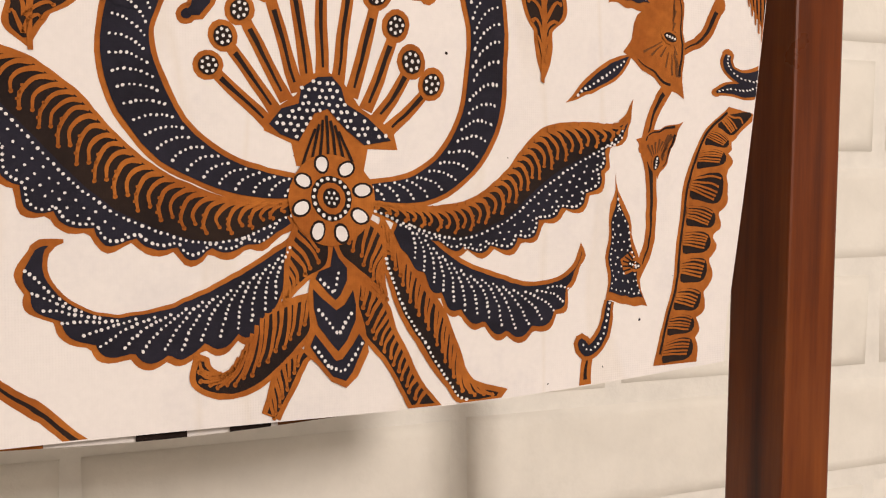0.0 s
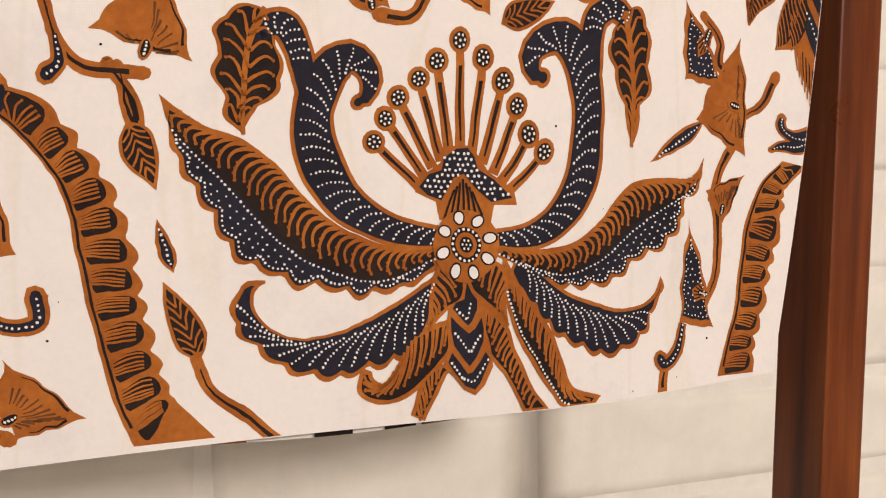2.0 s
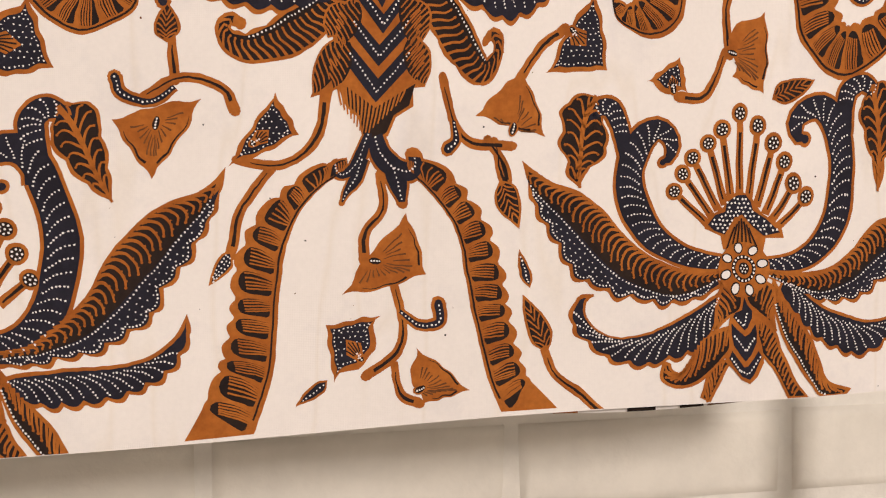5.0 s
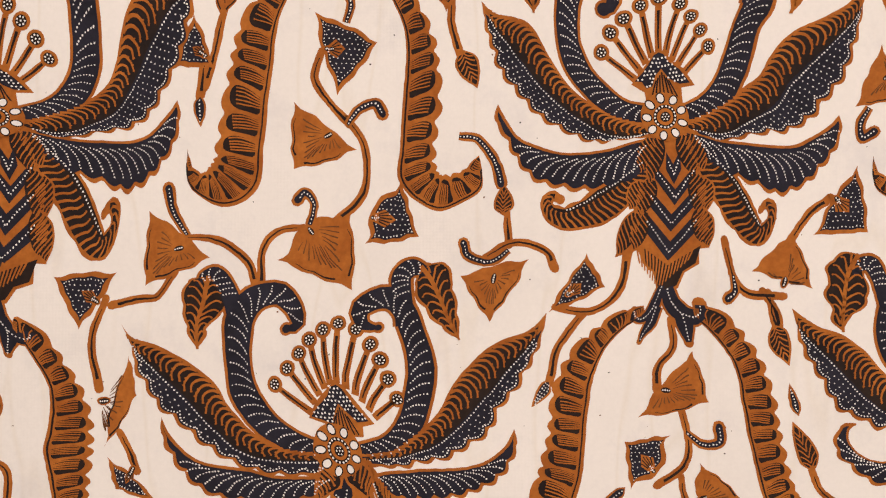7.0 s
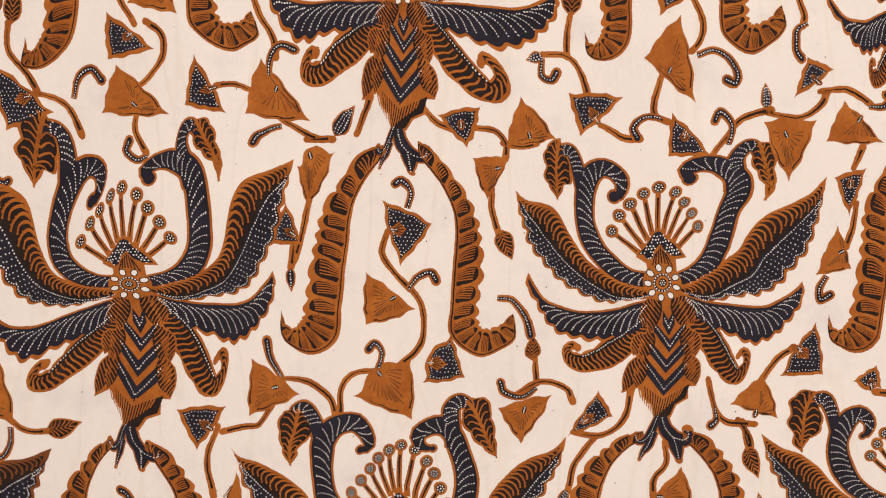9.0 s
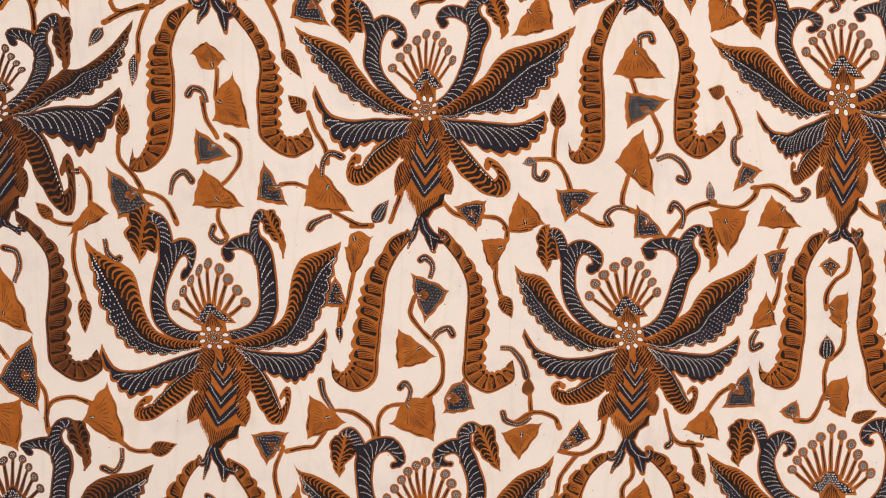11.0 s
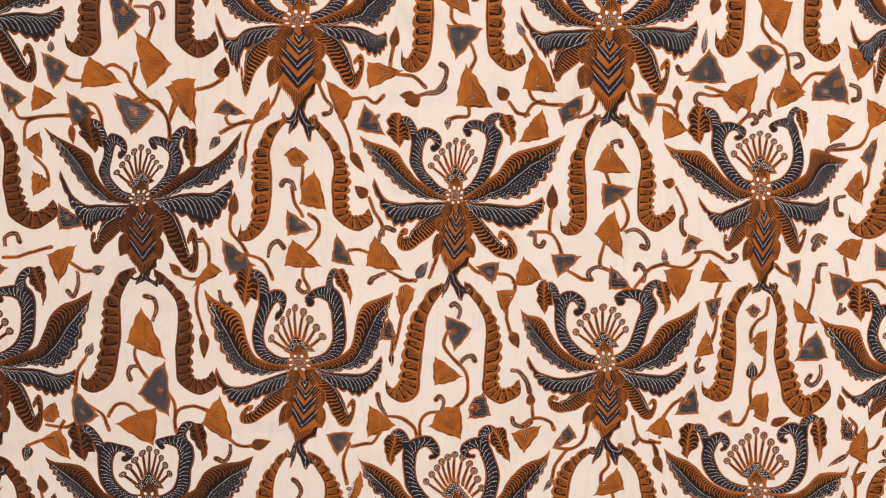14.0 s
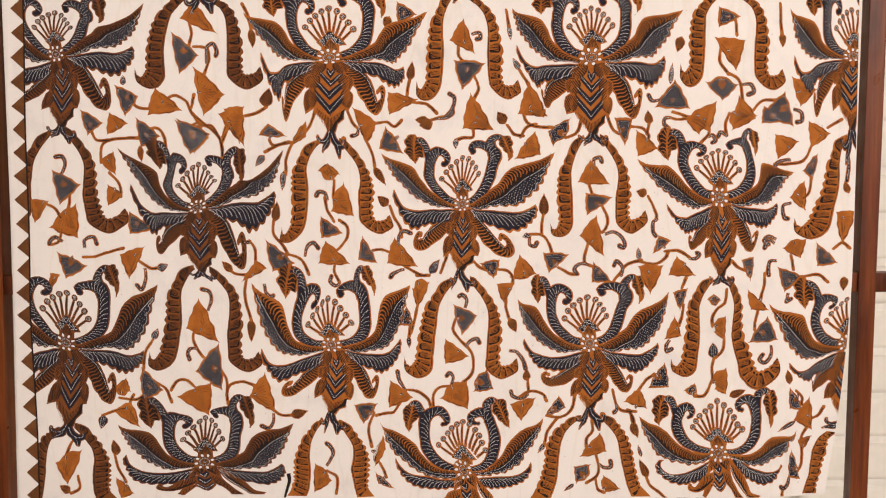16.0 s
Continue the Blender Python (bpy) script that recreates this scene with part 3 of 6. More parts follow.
HLEAF_L = ([(-66.6, 93.7), (-72.2, 92.2), (-78, 84.4), (-77.3, 74.4), (-78.4, 66.8), (-74.6, 58.9), (-69, 51.7)], [(-66.6, 93.7), (-63, 86.5), (-58.1, 75), (-58.4, 65), (-63.7, 62.5), (-66.8, 56.4), (-69, 51.7)])
HLEAF_R = ([(54, 97), (50, 87.9), (51.6, 79.6), (57.2, 70.5), (62.1, 62.7), (64.3, 53.4)], [(54, 97), (61.7, 95.9), (65.4, 85), (65.7, 73.4), (67.6, 66.1), (66.2, 58.4), (64.3, 53.4)])
STAMENS = list(zip([(-12.5, 21.3), (-10, 25.4), (-6.8, 29.5), (-3.5, 32.6), (0.4, 34), (4.1, 33.1), (7.9, 29.9), (11.3, 26.7), (14.1, 22.1)],
                   [(-31.3, 38.1), (-25.3, 47.9), (-18.2, 54.5), (-9.7, 60.3), (-0.5, 63.9), (10.3, 60.2), (17.5, 52.8), (24.4, 44.7), (30, 35.2)]))
CROWN = ([(-15.8, 19.6), (-8.7, 27.4), (-4.8, 31.5), (-3.3, 34.9), (-0, 36.7), (3.7, 35.4), (7.2, 30.9), (14.7, 24.8), (19.9, 15.6), (11.6, 15.3), (11.2, 6), (-8.7, 5.5), (-9, 14.1)],
         [(-13.8, 21), (-8.7, 25.4), (-5.4, 29.5), (-2.6, 33.6), (0.4, 35), (3.1, 33.8), (5.9, 29.5), (12, 24.7), (17.2, 17.2), (10.9, 17.3), (5.5, 20.5), (1.3, 26.4), (-2.6, 22.3), (-4.4, 16.9), (-7.7, 16.1), (-9.8, 20.1)],
         [(1.4, 24.4), (1.5, 7.7)])
BODY = [(-7.6, -10.2), (-14.7, -17), (-16.8, -35.4), (-22.3, -40.6), (-19, -50.5), (-23.4, -59.7), (-29.1, -72.5), (-16.5, -69.5), (-12.2, -77), (-6.1, -81.9), (-2.5, -91.1), (3.3, -96.3), (9.5, -90.8), (11.9, -82.7), (19.1, -77.2), (18.2, -69.8), (23.9, -69), (19.9, -59.4), (16.3, -49.5), (14.3, -38.6), (16.9, -27.8), (15.2, -16.2), (9.7, -9.7)]
CHEVRONS = list(zip([(2.2, -37.6), (2.9, -48.2), (1.6, -61.6), (1.7, -76.3)], (4, 11, 14, 15), (8, 14, 15, 16), (11, 8, 9, 10)))
LEAFLETS = ([(-4.3, -10.1), (-10.8, -36.9)], [(-8.2, -10.2), (-16.3, -32.1)], [(6.4, -9.8), (13.1, -34.6)], [(11.1, -9.7), (17.7, -31.1)],
            [(-9.5, -33.6), (-16.2, -55.4)], [(-14.2, -35.4), (-21.4, -50.6)], [(13, -31.3), (16.4, -54.5)], [(16.5, -34.5), (21, -51.7)],
            [(-13, -50.4), (-19.1, -70.6)], [(-16.3, -51.4), (-28.1, -72.5)], [(15.6, -49.5), (19.5, -67.8)], [(17.6, -51.2), (23.5, -69)])
FRINGE = [(-15.9, -67.1), (-12.2, -77), (-6.1, -81.9), (-2.5, -91.1), (3.3, -96.3), (9.5, -90.8), (11.9, -82.7), (19.1, -77.2), (21.5, -67.1), (1.8, -79)]
LEG_L = [(-11.5, -27.7, 11), (-23.4, -39.5, 15.5), (-35.2, -48, 17), (-46.3, -52.8, 14), (-55.6, -55, 11.5), (-63, -52.1, 9), (-65.2, -46.8, 6.7), (-61.9, -44.1, 5.7), (-57.8, -45.9, 4)]
LEG_R = [(12.5, -14.6, 8), (20.2, -27.1, 13.5), (29, -39.5, 16), (37.6, -50.6, 16), (47.2, -58, 13), (55.2, -60.1, 10), (60.4, -54, 8), (58.2, -48.7, 6), (53.5, -46.8, 5.3), (50.9, -49.6, 3.3)]
KNOT_L = ([(0.6, -90, 6), (-2.7, -99, 9.5), (-7.9, -104.1, 8), (-13.3, -104.6, 6.8), (-16.4, -101.4, 5.9), (-17.1, -98.5, 4.8)], [(-1.5, -100.4, 8.9), (-4.8, -107.9, 8.9), (-8.9, -113.1, 6.5), (-11.7, -118.5, 3.3)])
KNOT_R = ([(3.6, -91.4, 8.9), (7.5, -99.6, 11.3), (13.6, -103.6, 11), (19, -103.4, 9.8), (21.9, -100.4, 9), (21.2, -96.8, 7.5)], [(12.4, -103, 11.3), (15, -109.5, 10.7), (17, -116.5, 5.4)])
ARCH_L = ([(-19.1, -3.7), (-25.9, -0.1), (-35.1, -4.1), (-44.3, -11.7), (-51.6, -23), (-58.1, -33.3), (-60.8, -46.4), (-62.4, -61.3), (-63.9, -80.1), (-63.5, -98.8), (-64, -114.5), (-69.1, -121.4), (-75.1, -120.8), (-79, -114.2), (-81, -106.7)],
          [(-16.8, -8.1), (-23.8, -12), (-32.9, -20.4), (-39.1, -31), (-41.8, -42.2), (-42.6, -60.9), (-42.9, -83.3), (-42.4, -105.8), (-42.1, -121.5), (-44.2, -130.6), (-51.5, -138.3), (-62.3, -140.4), (-72.6, -134.3), (-79.5, -124.7), (-81, -106.7)])
ARCH_R = ([(8.4, 0.6), (17, -2.9), (25.8, -10.9), (33.5, -21.9), (38.9, -32.9), (43, -47.7), (45.6, -62.6), (47.1, -77.5), (45.6, -96.2), (46, -111.9), (49.9, -119.3), (55.9, -119.9), (62.5, -116), (65.4, -110.7), (68.2, -105.4)],
          [(8.5, -7.6), (16.9, -14.8), (25, -26.5), (29.8, -40.6), (31.3, -59.2), (30.7, -81.6), (30.4, -100.3), (30.9, -119.8), (36.7, -128.6), (46.2, -135.9), (56.3, -137.9), (65.9, -131.7), (72.4, -124), (71.5, -115), (68.2, -105.4)])

LONG_L = ([(-15.4, -10.7), (-24.3, -12.7), (-31.8, -15.4), (-39.2, -23.9), (-46.6, -31.6), (-51.4, -40.4), (-56.1, -50.5), (-59.6, -63), (-61.7, -78), (-63.9, -90.5), (-66.2, -100.5), (-69.7, -109.2), (-73.2, -119.1), (-78.7, -129.3)],
          [(-14, -15.9), (-20.3, -18.6), (-26.1, -23.3), (-31, -30), (-34.8, -38.1), (-37.6, -47.7), (-39.4, -56.5), (-40.7, -67.7), (-41.9, -80.3), (-43.4, -91.5), (-45, -100.8), (-47, -109.8), (-50.1, -119.1), (-54.8, -129.3)])
LONG_R = ([(18, -11), (28.4, -12), (36.4, -19.4), (41.8, -28.2), (47.3, -38.3), (51.4, -48.4), (54.3, -58.6), (55.9, -68.8), (57.4, -79), (60.3, -89.3), (63.2, -99.5), (67.3, -108.4), (77.4, -117.9)],
          [(16.3, -16.1), (22.1, -21.5), (28, -28.5), (32.8, -36), (36.7, -43.6), (38.7, -53.8), (40, -62.7), (41.2, -72.1), (42.8, -81.8), (45.1, -91.5), (47.9, -101.4), (50.8, -110.3), (56.3, -121.3)])
D_LOOK = {
    "wing_l": ([(-109.2, 52.8), (-102.8, 47.8), (-94.1, 42.7), (-83.4, 39.3), (-74.4, 34), (-68, 28.7), (-61.5, 20.6), (-53.9, 13.2), (-40.4, 4.7), (-24.3, -0.1), (-7.6, -0.2)],
               [(-109.2, 52.8), (-106.3, 43.5), (-103.9, 33.3), (-98.8, 23.8), (-92.8, 15), (-87.6, 5.3), (-81.4, -1.6), (-71.3, -6.3), (-63.8, -10.8), (-52.3, -12.2), (-42.6, -15.7), (-32.6, -14.7), (-20.3, -12.9), (-5.5, -5)],
               [(-107.6, 47.7), (-103.6, 39.2), (-90.8, 28), (-78.4, 15.6), (-69.2, 6.5), (-58, -2.9), (-44.5, -9), (-30.5, -10.5), (-7.6, -2.6)]),
    "wing_r": ([(100.2, 33.6), (94.6, 26.8), (82, 27.5), (69.7, 25.6), (61.2, 18.6), (55.2, 10.7), (45.8, 2.9), (34.2, 0.3), (22.9, -0.3), (7.4, 0.3)],
               [(100.2, 33.6), (97.2, 22.2), (90.8, 17.1), (89.6, 9.9), (82, 0.8), (70.9, -4), (64.8, -9.9), (57.6, -13.6), (48.1, -14.8), (38.8, -13.5), (29.6, -10), (9.6, -2.7)],
               [(98.9, 29.4), (92.1, 20.6), (77.1, 14.3), (66, 6.4), (55.2, -3.4), (43.4, -8.6), (31.9, -8.1), (8.5, -1.3)]),
    "low_l": ([(-73.6, -9.8), (-77, -11.9), (-77.8, -18.1), (-73.4, -24.6), (-64.1, -28.3), (-52.5, -27.2), (-40.7, -23.9), (-30.6, -19.8), (-20.3, -14.8), (-7.7, -7.8)],
              [(-73.6, -8.7), (-81.5, -9.4), (-85.8, -17.6), (-84.5, -24.8), (-79.1, -30.5), (-69.9, -38.3), (-60.5, -41.2), (-52.7, -42.6), (-42.9, -40.8), (-32.8, -39.7), (-22.6, -34.8), (-8.8, -18.2)]),
    "low_r": ([(80.8, -11.1), (79.1, -18.7), (72.2, -22.5), (60, -23.9), (45.7, -18.1), (34.2, -11.5), (24, -6.6), (10.7, -1.8)],
              [(80.8, -11.1), (82.6, -19.9), (77.6, -26.9), (76.1, -35.1), (69.7, -38.8), (60, -41.4), (50.4, -39.1), (43.4, -34.6), (37.6, -28.6), (29.6, -18.2), (14, -3.8)]),
    "horn_l": ([(-7.6, 2.3, 8), (-22.2, 4.6, 10.6), (-34.3, 9.1, 12.3), (-45.7, 17.1, 15.1), (-53.4, 27.7, 16.4), (-57.8, 39.4, 16.3), (-58.8, 49.2, 15.9), (-56.2, 58.1, 15.9), (-51.3, 65.4, 14.5), (-44.5, 68.3, 12.4), (-39, 64.9, 11), (-37.1, 58.6, 9.1), (-39.4, 53.4, 6.5), (-41.8, 52.7, 4.2)],
               [(-59.1, 52.7, 11.4), (-61.6, 63.4, 10.6), (-64.2, 71.2, 10.9), (-68.2, 77.6, 11.2), (-72.8, 77.4, 9.7), (-76.5, 73.1, 5)]),
    "horn_r": ([(9.6, 2.5, 7.4), (27.4, 5.1, 11.4), (40, 14, 14.2), (47.7, 27.8, 15.2), (49.9, 42.7, 14.7), (48.7, 55.5, 15.1), (44.8, 65.9, 15.4), (37.9, 71.5, 13.6), (30, 70.3, 12.2), (25.9, 65.4, 10.4), (27, 60, 8), (30.4, 58.5, 5)],
               [(50.6, 57.5, 11.3), (51.1, 69.4, 11.2), (53.5, 77.4, 11.7), (60.1, 80.6, 10.9), (66.1, 77.3, 8.8), (67.3, 73.3, 5.3)]),
    "hleaf_l": ([(-74.5, 82.5), (-83.6, 83), (-91.7, 76.2), (-91, 69.4), (-92.4, 60.8), (-88.6, 54), (-87.8, 46.2), (-82, 40.2)], [(-74.5, 82.5), (-71.9, 73.6), (-69.3, 64.9), (-70.3, 57.8), (-75, 52.5), (-79.7, 47.2), (-82, 40.2)]),
    "hleaf_r": ([(66.1, 79.9), (58.9, 68.6), (61.3, 58.7), (66.1, 46.8), (68.5, 37.3)], [(66.1, 79.9), (72.1, 82.1), (76.5, 73.2), (75.8, 65.1), (77, 55), (73.4, 49.9), (70.9, 40.8), (68.5, 37.3)]),
    "stamens": list(zip([(-18.3, 21.8), (-16.2, 25.1), (-13.2, 28.8), (-9.9, 31.4), (-6.9, 33.9), (-2.7, 35.2), (1.8, 34), (6.1, 31.3), (10.2, 27.5), (13.7, 24.8), (16.8, 21.6)],
                        [(-36, 38.1), (-31.5, 46.8), (-26.6, 54.2), (-18.7, 60.8), (-11.7, 66.8), (-2.6, 73.6), (6.6, 67.1), (14.1, 59.1), (19.6, 50.4), (24.2, 41.2), (30.3, 35.1)])),
    "crown": ([(-20, 19.9), (-17.9, 25.5), (-10.5, 30.7), (-7.3, 36.7), (-2, 38.2), (3.3, 35.7), (8.7, 28.1), (18.5, 22.2), (20.3, 16.3), (10.8, 16), (10.1, 8.8), (-10.7, 9.4), (-11.7, 16.4)],
              [(-18.3, 21.8), (-14.7, 26.4), (-9.9, 28.2), (-9, 32.9), (-4.1, 36.3), (0.1, 36.7), (2.9, 33.8), (4.4, 29.1), (10.9, 25.2), (18.1, 18.9), (9.7, 17.1), (4.3, 21.4), (-1, 27.2), (-5.3, 25.4), (-9.6, 16.9), (-14.8, 18.9)],
              [(-1.5, 25.3), (-0.7, 9.7)]),
}
E_LOOK = {
    "wing_l": ([(-107.9, 64), (-101.4, 56), (-88.2, 51.4), (-73.5, 43.6), (-61.7, 35.2), (-54.1, 23.6), (-43.5, 10.7), (-31.6, 2.2), (-16.9, -1), (2.1, -1.4)],
               [(-107.9, 64), (-101.2, 51.7), (-98.6, 40.1), (-91.9, 28.6), (-87.4, 21.4), (-78.5, 14.3), (-68, 4.3), (-59.1, -2.8), (-45.8, -9.9), (-31.2, -12.5), (-16.6, -13), (2.3, -8.8)],
               [(-105.2, 58), (-96.7, 46), (-84.9, 36), (-73, 24.6), (-62.5, 13.2), (-52, 1.7), (-40.2, -3.9), (-22.6, -5.5), (2.2, -5)]),
    "wing_r": ([(112.8, 73.5), (104.8, 64.5), (90.1, 58.2), (77.1, 47.5), (67.2, 35.4), (60.2, 22), (51.6, 12.9), (38.6, 3.8), (27, -0.9), (10.9, -2.1)],
               [(112.8, 73.5), (109.5, 54.2), (103.9, 43.7), (98.3, 33.3), (91.2, 24.2), (85.6, 12.3), (74, 4.6), (62.4, -2.4), (47.7, -4.5), (33.1, -7.8), (11.1, -7.7)],
               [(110.7, 66.1), (105, 55.6), (92.2, 40.5), (80.7, 26.9), (69.3, 14.8), (56.3, 4.2), (35.9, -2.2), (11, -4.8)]),
    "low_l": ([(-84.9, 15), (-81.1, 5.4), (-73.6, -3.2), (-63.3, -8.2), (-45.8, -9.9), (-28.3, -13.3), (-0.5, -12.7)],
              [(-84.9, 15), (-85.5, 6.8), (-82.3, -3.3), (-75.3, -14.9), (-67.3, -22), (-55.6, -26.2), (-39.5, -27), (-22.1, -26.1), (-1.8, -19.7)]),
    "low_r": ([(98, 13.4), (91.8, 3.5), (80.2, -4.1), (65.5, -7.4), (47.8, -7.8), (30.2, -9.6), (14.1, -11.5)],
              [(98, 13.4), (98.3, 2.2), (90.7, -9.8), (80.6, -17.4), (65.9, -22.1), (48.3, -24.6), (33.6, -24.3), (15.8, -18.2)]),
    "horn_l": ([(0.6, -0, 10), (-14.1, 1.1, 12.3), (-28.9, 8.1, 15.2), (-39.4, 19.6, 16.9), (-46.5, 32.6, 16.9), (-48.3, 44.3, 16.3), (-47.8, 58.9, 16.9), (-45.2, 70.7, 17.5), (-36.8, 79.7, 16.3), (-25.2, 81.5, 14.6), (-16.2, 73, 12.3), (-14.4, 64.2, 9.4), (-20.2, 62.6, 5.8)],
               [(-46.5, 64.8, 13.4), (-50.6, 76.4, 12.2), (-54.4, 85.1, 12.2), (-58.9, 91.4, 11.7), (-64.7, 90, 9.3), (-67.5, 86.2, 4.7)]),
    "horn_r": ([(12.3, -0.3, 10), (32.7, 3.7, 12.9), (45.6, 15.8, 15.3), (51, 32.1, 15.3), (51.2, 46.8, 15.3), (47.2, 61.4, 14.7), (41, 74.5, 14.1), (33.4, 80.2, 15.3), (24.7, 78.5, 14.1), (19, 72.5, 12.3), (22.1, 65.2, 8.8), (29.5, 63.9, 4.7)],
               [(43.3, 65.8, 12.4), (39.9, 81.9, 12.4), (38.4, 92.1, 12.9), (43.2, 97.2, 12.4), (51.2, 95.4, 7.7)]),
    "hleaf_l": ([(-62.7, 90.7), (-73.3, 87.5), (-75.9, 77.2), (-74.2, 67), (-72.5, 58.3), (-67.3, 49.6)], [(-62.7, 90.7), (-54.3, 82.2), (-54, 71.9), (-61.1, 64.4), (-63.7, 57), (-67.3, 49.6)]),
    "hleaf_r": ([(47.6, 98.3), (45.6, 85), (52.8, 73.4), (63.4, 63.4), (70.9, 58.5)], [(47.6, 98.3), (60.8, 100.1), (64, 91.4), (67.3, 79.7), (69.7, 70.9), (70.9, 58.5)]),
    "stamens": list(zip([(-9.3, 18.3), (-5.9, 22.8), (-2.5, 26.7), (1.2, 30.3), (4.6, 32.4), (8.4, 33.1), (12.9, 30.6), (17.4, 27.7), (20.4, 24.3), (23.4, 20.5), (25.9, 16.8)],
                        [(-26.7, 33.1), (-19, 41.5), (-12.5, 49), (-6.9, 56.2), (0.2, 61.7), (8, 65.4), (17.8, 62.7), (26, 55), (31.5, 46.9), (35.6, 37.6), (40.3, 27.4)])),
    "crown": ([(-11.6, 15.9), (-6, 23.3), (2.6, 30.9), (6.9, 33.9), (11.4, 32.6), (17.5, 23.9), (25.1, 13.8), (17.8, 12.2), (16.5, 7.1), (-1.1, 6.7), (-2.7, 12.6)],
              [(-10.1, 16.5), (-5.3, 21.3), (1.3, 26.5), (4.6, 31.5), (7.8, 32.8), (10.8, 30.5), (15.2, 23), (22.1, 15.2), (15.4, 14.2), (10.3, 19.3), (6.6, 23.6), (3.5, 19.2), (0.2, 13.2), (-5.7, 15.4)],
              [(6.7, 21.6), (6.2, 8.1)]),
    "body": None,
}
D_BODY = [(-2.6, -9), (-0.9, -14), (-2.2, -18.5), (-7.1, -20.7), (-8.2, -26), (-8.5, -35), (-10.8, -42.1), (-6.1, -46.2), (-1.8, -50.9), (3.1, -53.2), (7.2, -50), (11.1, -43.4), (9.8, -36), (8, -30.1), (9.3, -22.6), (5.7, -19.1), (1.8, -14.1), (1, -9.1)]
D_PATCHES = ([(-4.6, -19.9), (-1, -19), (0.3, -13.2), (1.8, -16.6), (4.5, -19.5), (4.6, -22.9), (2.3, -27.1), (0.6, -28.6), (-1.6, -26.5), (-5.8, -21.9)],
             [(-6.7, -24.8), (-4, -27.5), (0.5, -31.3), (3.5, -29.9), (6.6, -25.9), (7.1, -30), (6.7, -34.5), (3.7, -39.8), (0.7, -42.8), (-1.8, -40.3), (-6, -35.1), (-6.9, -30.2)],
             [(-6.9, -37.5), (-3.9, -40.9), (-0, -45.3), (2.2, -45), (5.4, -41.5), (7.7, -38.3), (9.8, -40.9), (8.7, -43.3), (5.3, -49), (3.2, -51.1), (-1.3, -49.4), (-6.1, -44.1), (-8.4, -40.7)])
D_VEES = ([(-4.9, -21.7), (0.3, -26.4), (2.2, -19.5)], [(-5.9, -30.2), (0.6, -38.3), (5.7, -31.9)], [(-7.6, -40.4), (-2.6, -46.4), (2.3, -48.8), (9.1, -40.9)])
D_LEAVES = (([(-11.1, -7.3), (-13.7, -13.6), (-14.6, -20.9), (-15.9, -28.5)], [(-2.9, -9), (-0.6, -13.2), (-1.5, -18.5), (-8, -22), (-15.7, -28.5)], 8, 0),
            ([(5.6, -4.3), (14.9, -7.8), (17, -14.5), (16.4, -20.4), (17.2, -28.4)], [(0.5, -9.6), (1.8, -15.8), (6.2, -19.6), (13, -24.8), (17.2, -28.4)], 9, 0))
D_PLUMES = (([(-7.2, -26.1), (-17.6, -29.2), (-24.3, -32.9), (-29.4, -40.2), (-35.2, -46.3), (-40.1, -44.7), (-40.8, -41.5)], [(-6.4, -31), (-8.4, -37.4), (-14.3, -43.2), (-23.8, -49.9), (-32.2, -52.8), (-40.2, -52.2), (-45.7, -47.8), (-43.7, -40.1)], 16, 0),
            ([(-10.8, -41.3), (-16.8, -43.8), (-20.3, -47.3), (-23, -54.3), (-24.7, -58.2)], [(-7.5, -43.6), (-10, -45.5), (-13.6, -50.9), (-17, -56), (-19.7, -60.1)], 8, 0),
            ([(15.5, -4.4), (21.8, -13.8), (29.1, -23.3), (36.7, -32.2), (41.5, -42.8), (46.1, -52.6), (58.2, -57.2)], [(14.6, -7.8), (16.9, -18.7), (19.8, -28), (23.3, -35), (30.9, -45.6), (37.4, -53.7), (42.6, -59.3), (56, -59.4)], 24, 1),
            ([(9.3, -22.6), (17, -29.7), (19.7, -36.5), (23.8, -43.4), (28.8, -52.3), (35.5, -60.5)], [(8.1, -24.2), (6.9, -30.8), (8.7, -38.3), (16.7, -46.4), (21.3, -53.4), (25, -60.5)], 16, 0))


def barbed(ink, rim, other, barbs, dotted, layer):
    """A dark plume with a brown edge; slanting barbs grow from its rim towards the tip."""
    b = Band(rim, other)
    b.fill(ink, B_, layer, -0.6, -0.6)
    b.fill(ink, K_, layer + 0.5, 1.2, 1.1, 0.02, 0.97)
    for k in range(barbs):
        s = 0.90 * k / barbs + rng.uniform(-0.004, 0.004)
        h = 1.5 / barbs
        reach = (0.50 if dotted else 0.66) + 0.07 * (k % 2)
        ink.stroke(b.path([(s, 0.03), (s + h * 0.35, reach * 0.35), (s + h * 0.8, reach * 0.7), (s + h * 1.35, reach)]), 0.95, B_, layer + 1, 9, (1.5, 0.85), 0.72)
    if dotted:
        ink.dots([b.at(0.12 + 0.72 * i / 20, 0.84) for i in range(21)], 1.6, 0.52)


def hem_body(pen, motif):
    """The short body and legs of the flowers that the hem cuts off."""
    for i, (rim, other, barbs, dotted) in enumerate(D_PLUMES):
        ink = pen()
        barbed(ink, rim, other, barbs, dotted, 2.2 + 0.3 * i)
        ink.mesh("curled_leg", motif)
    ink = pen()
    ink.area(D_BODY, B_, 4.0)
    for rim, other, barbs, dotted in D_LEAVES:
        barbed(ink, rim, other, barbs, dotted, 4.4)
    for pts in D_PATCHES:
        ink.area(pts, N_, 5.6)
    for pts in D_VEES:
        for a, b in zip(pts, pts[1:]):
            ink.dots([a, b], 1.75, 0.55, 6.4)
    ink.mesh("body", motif)


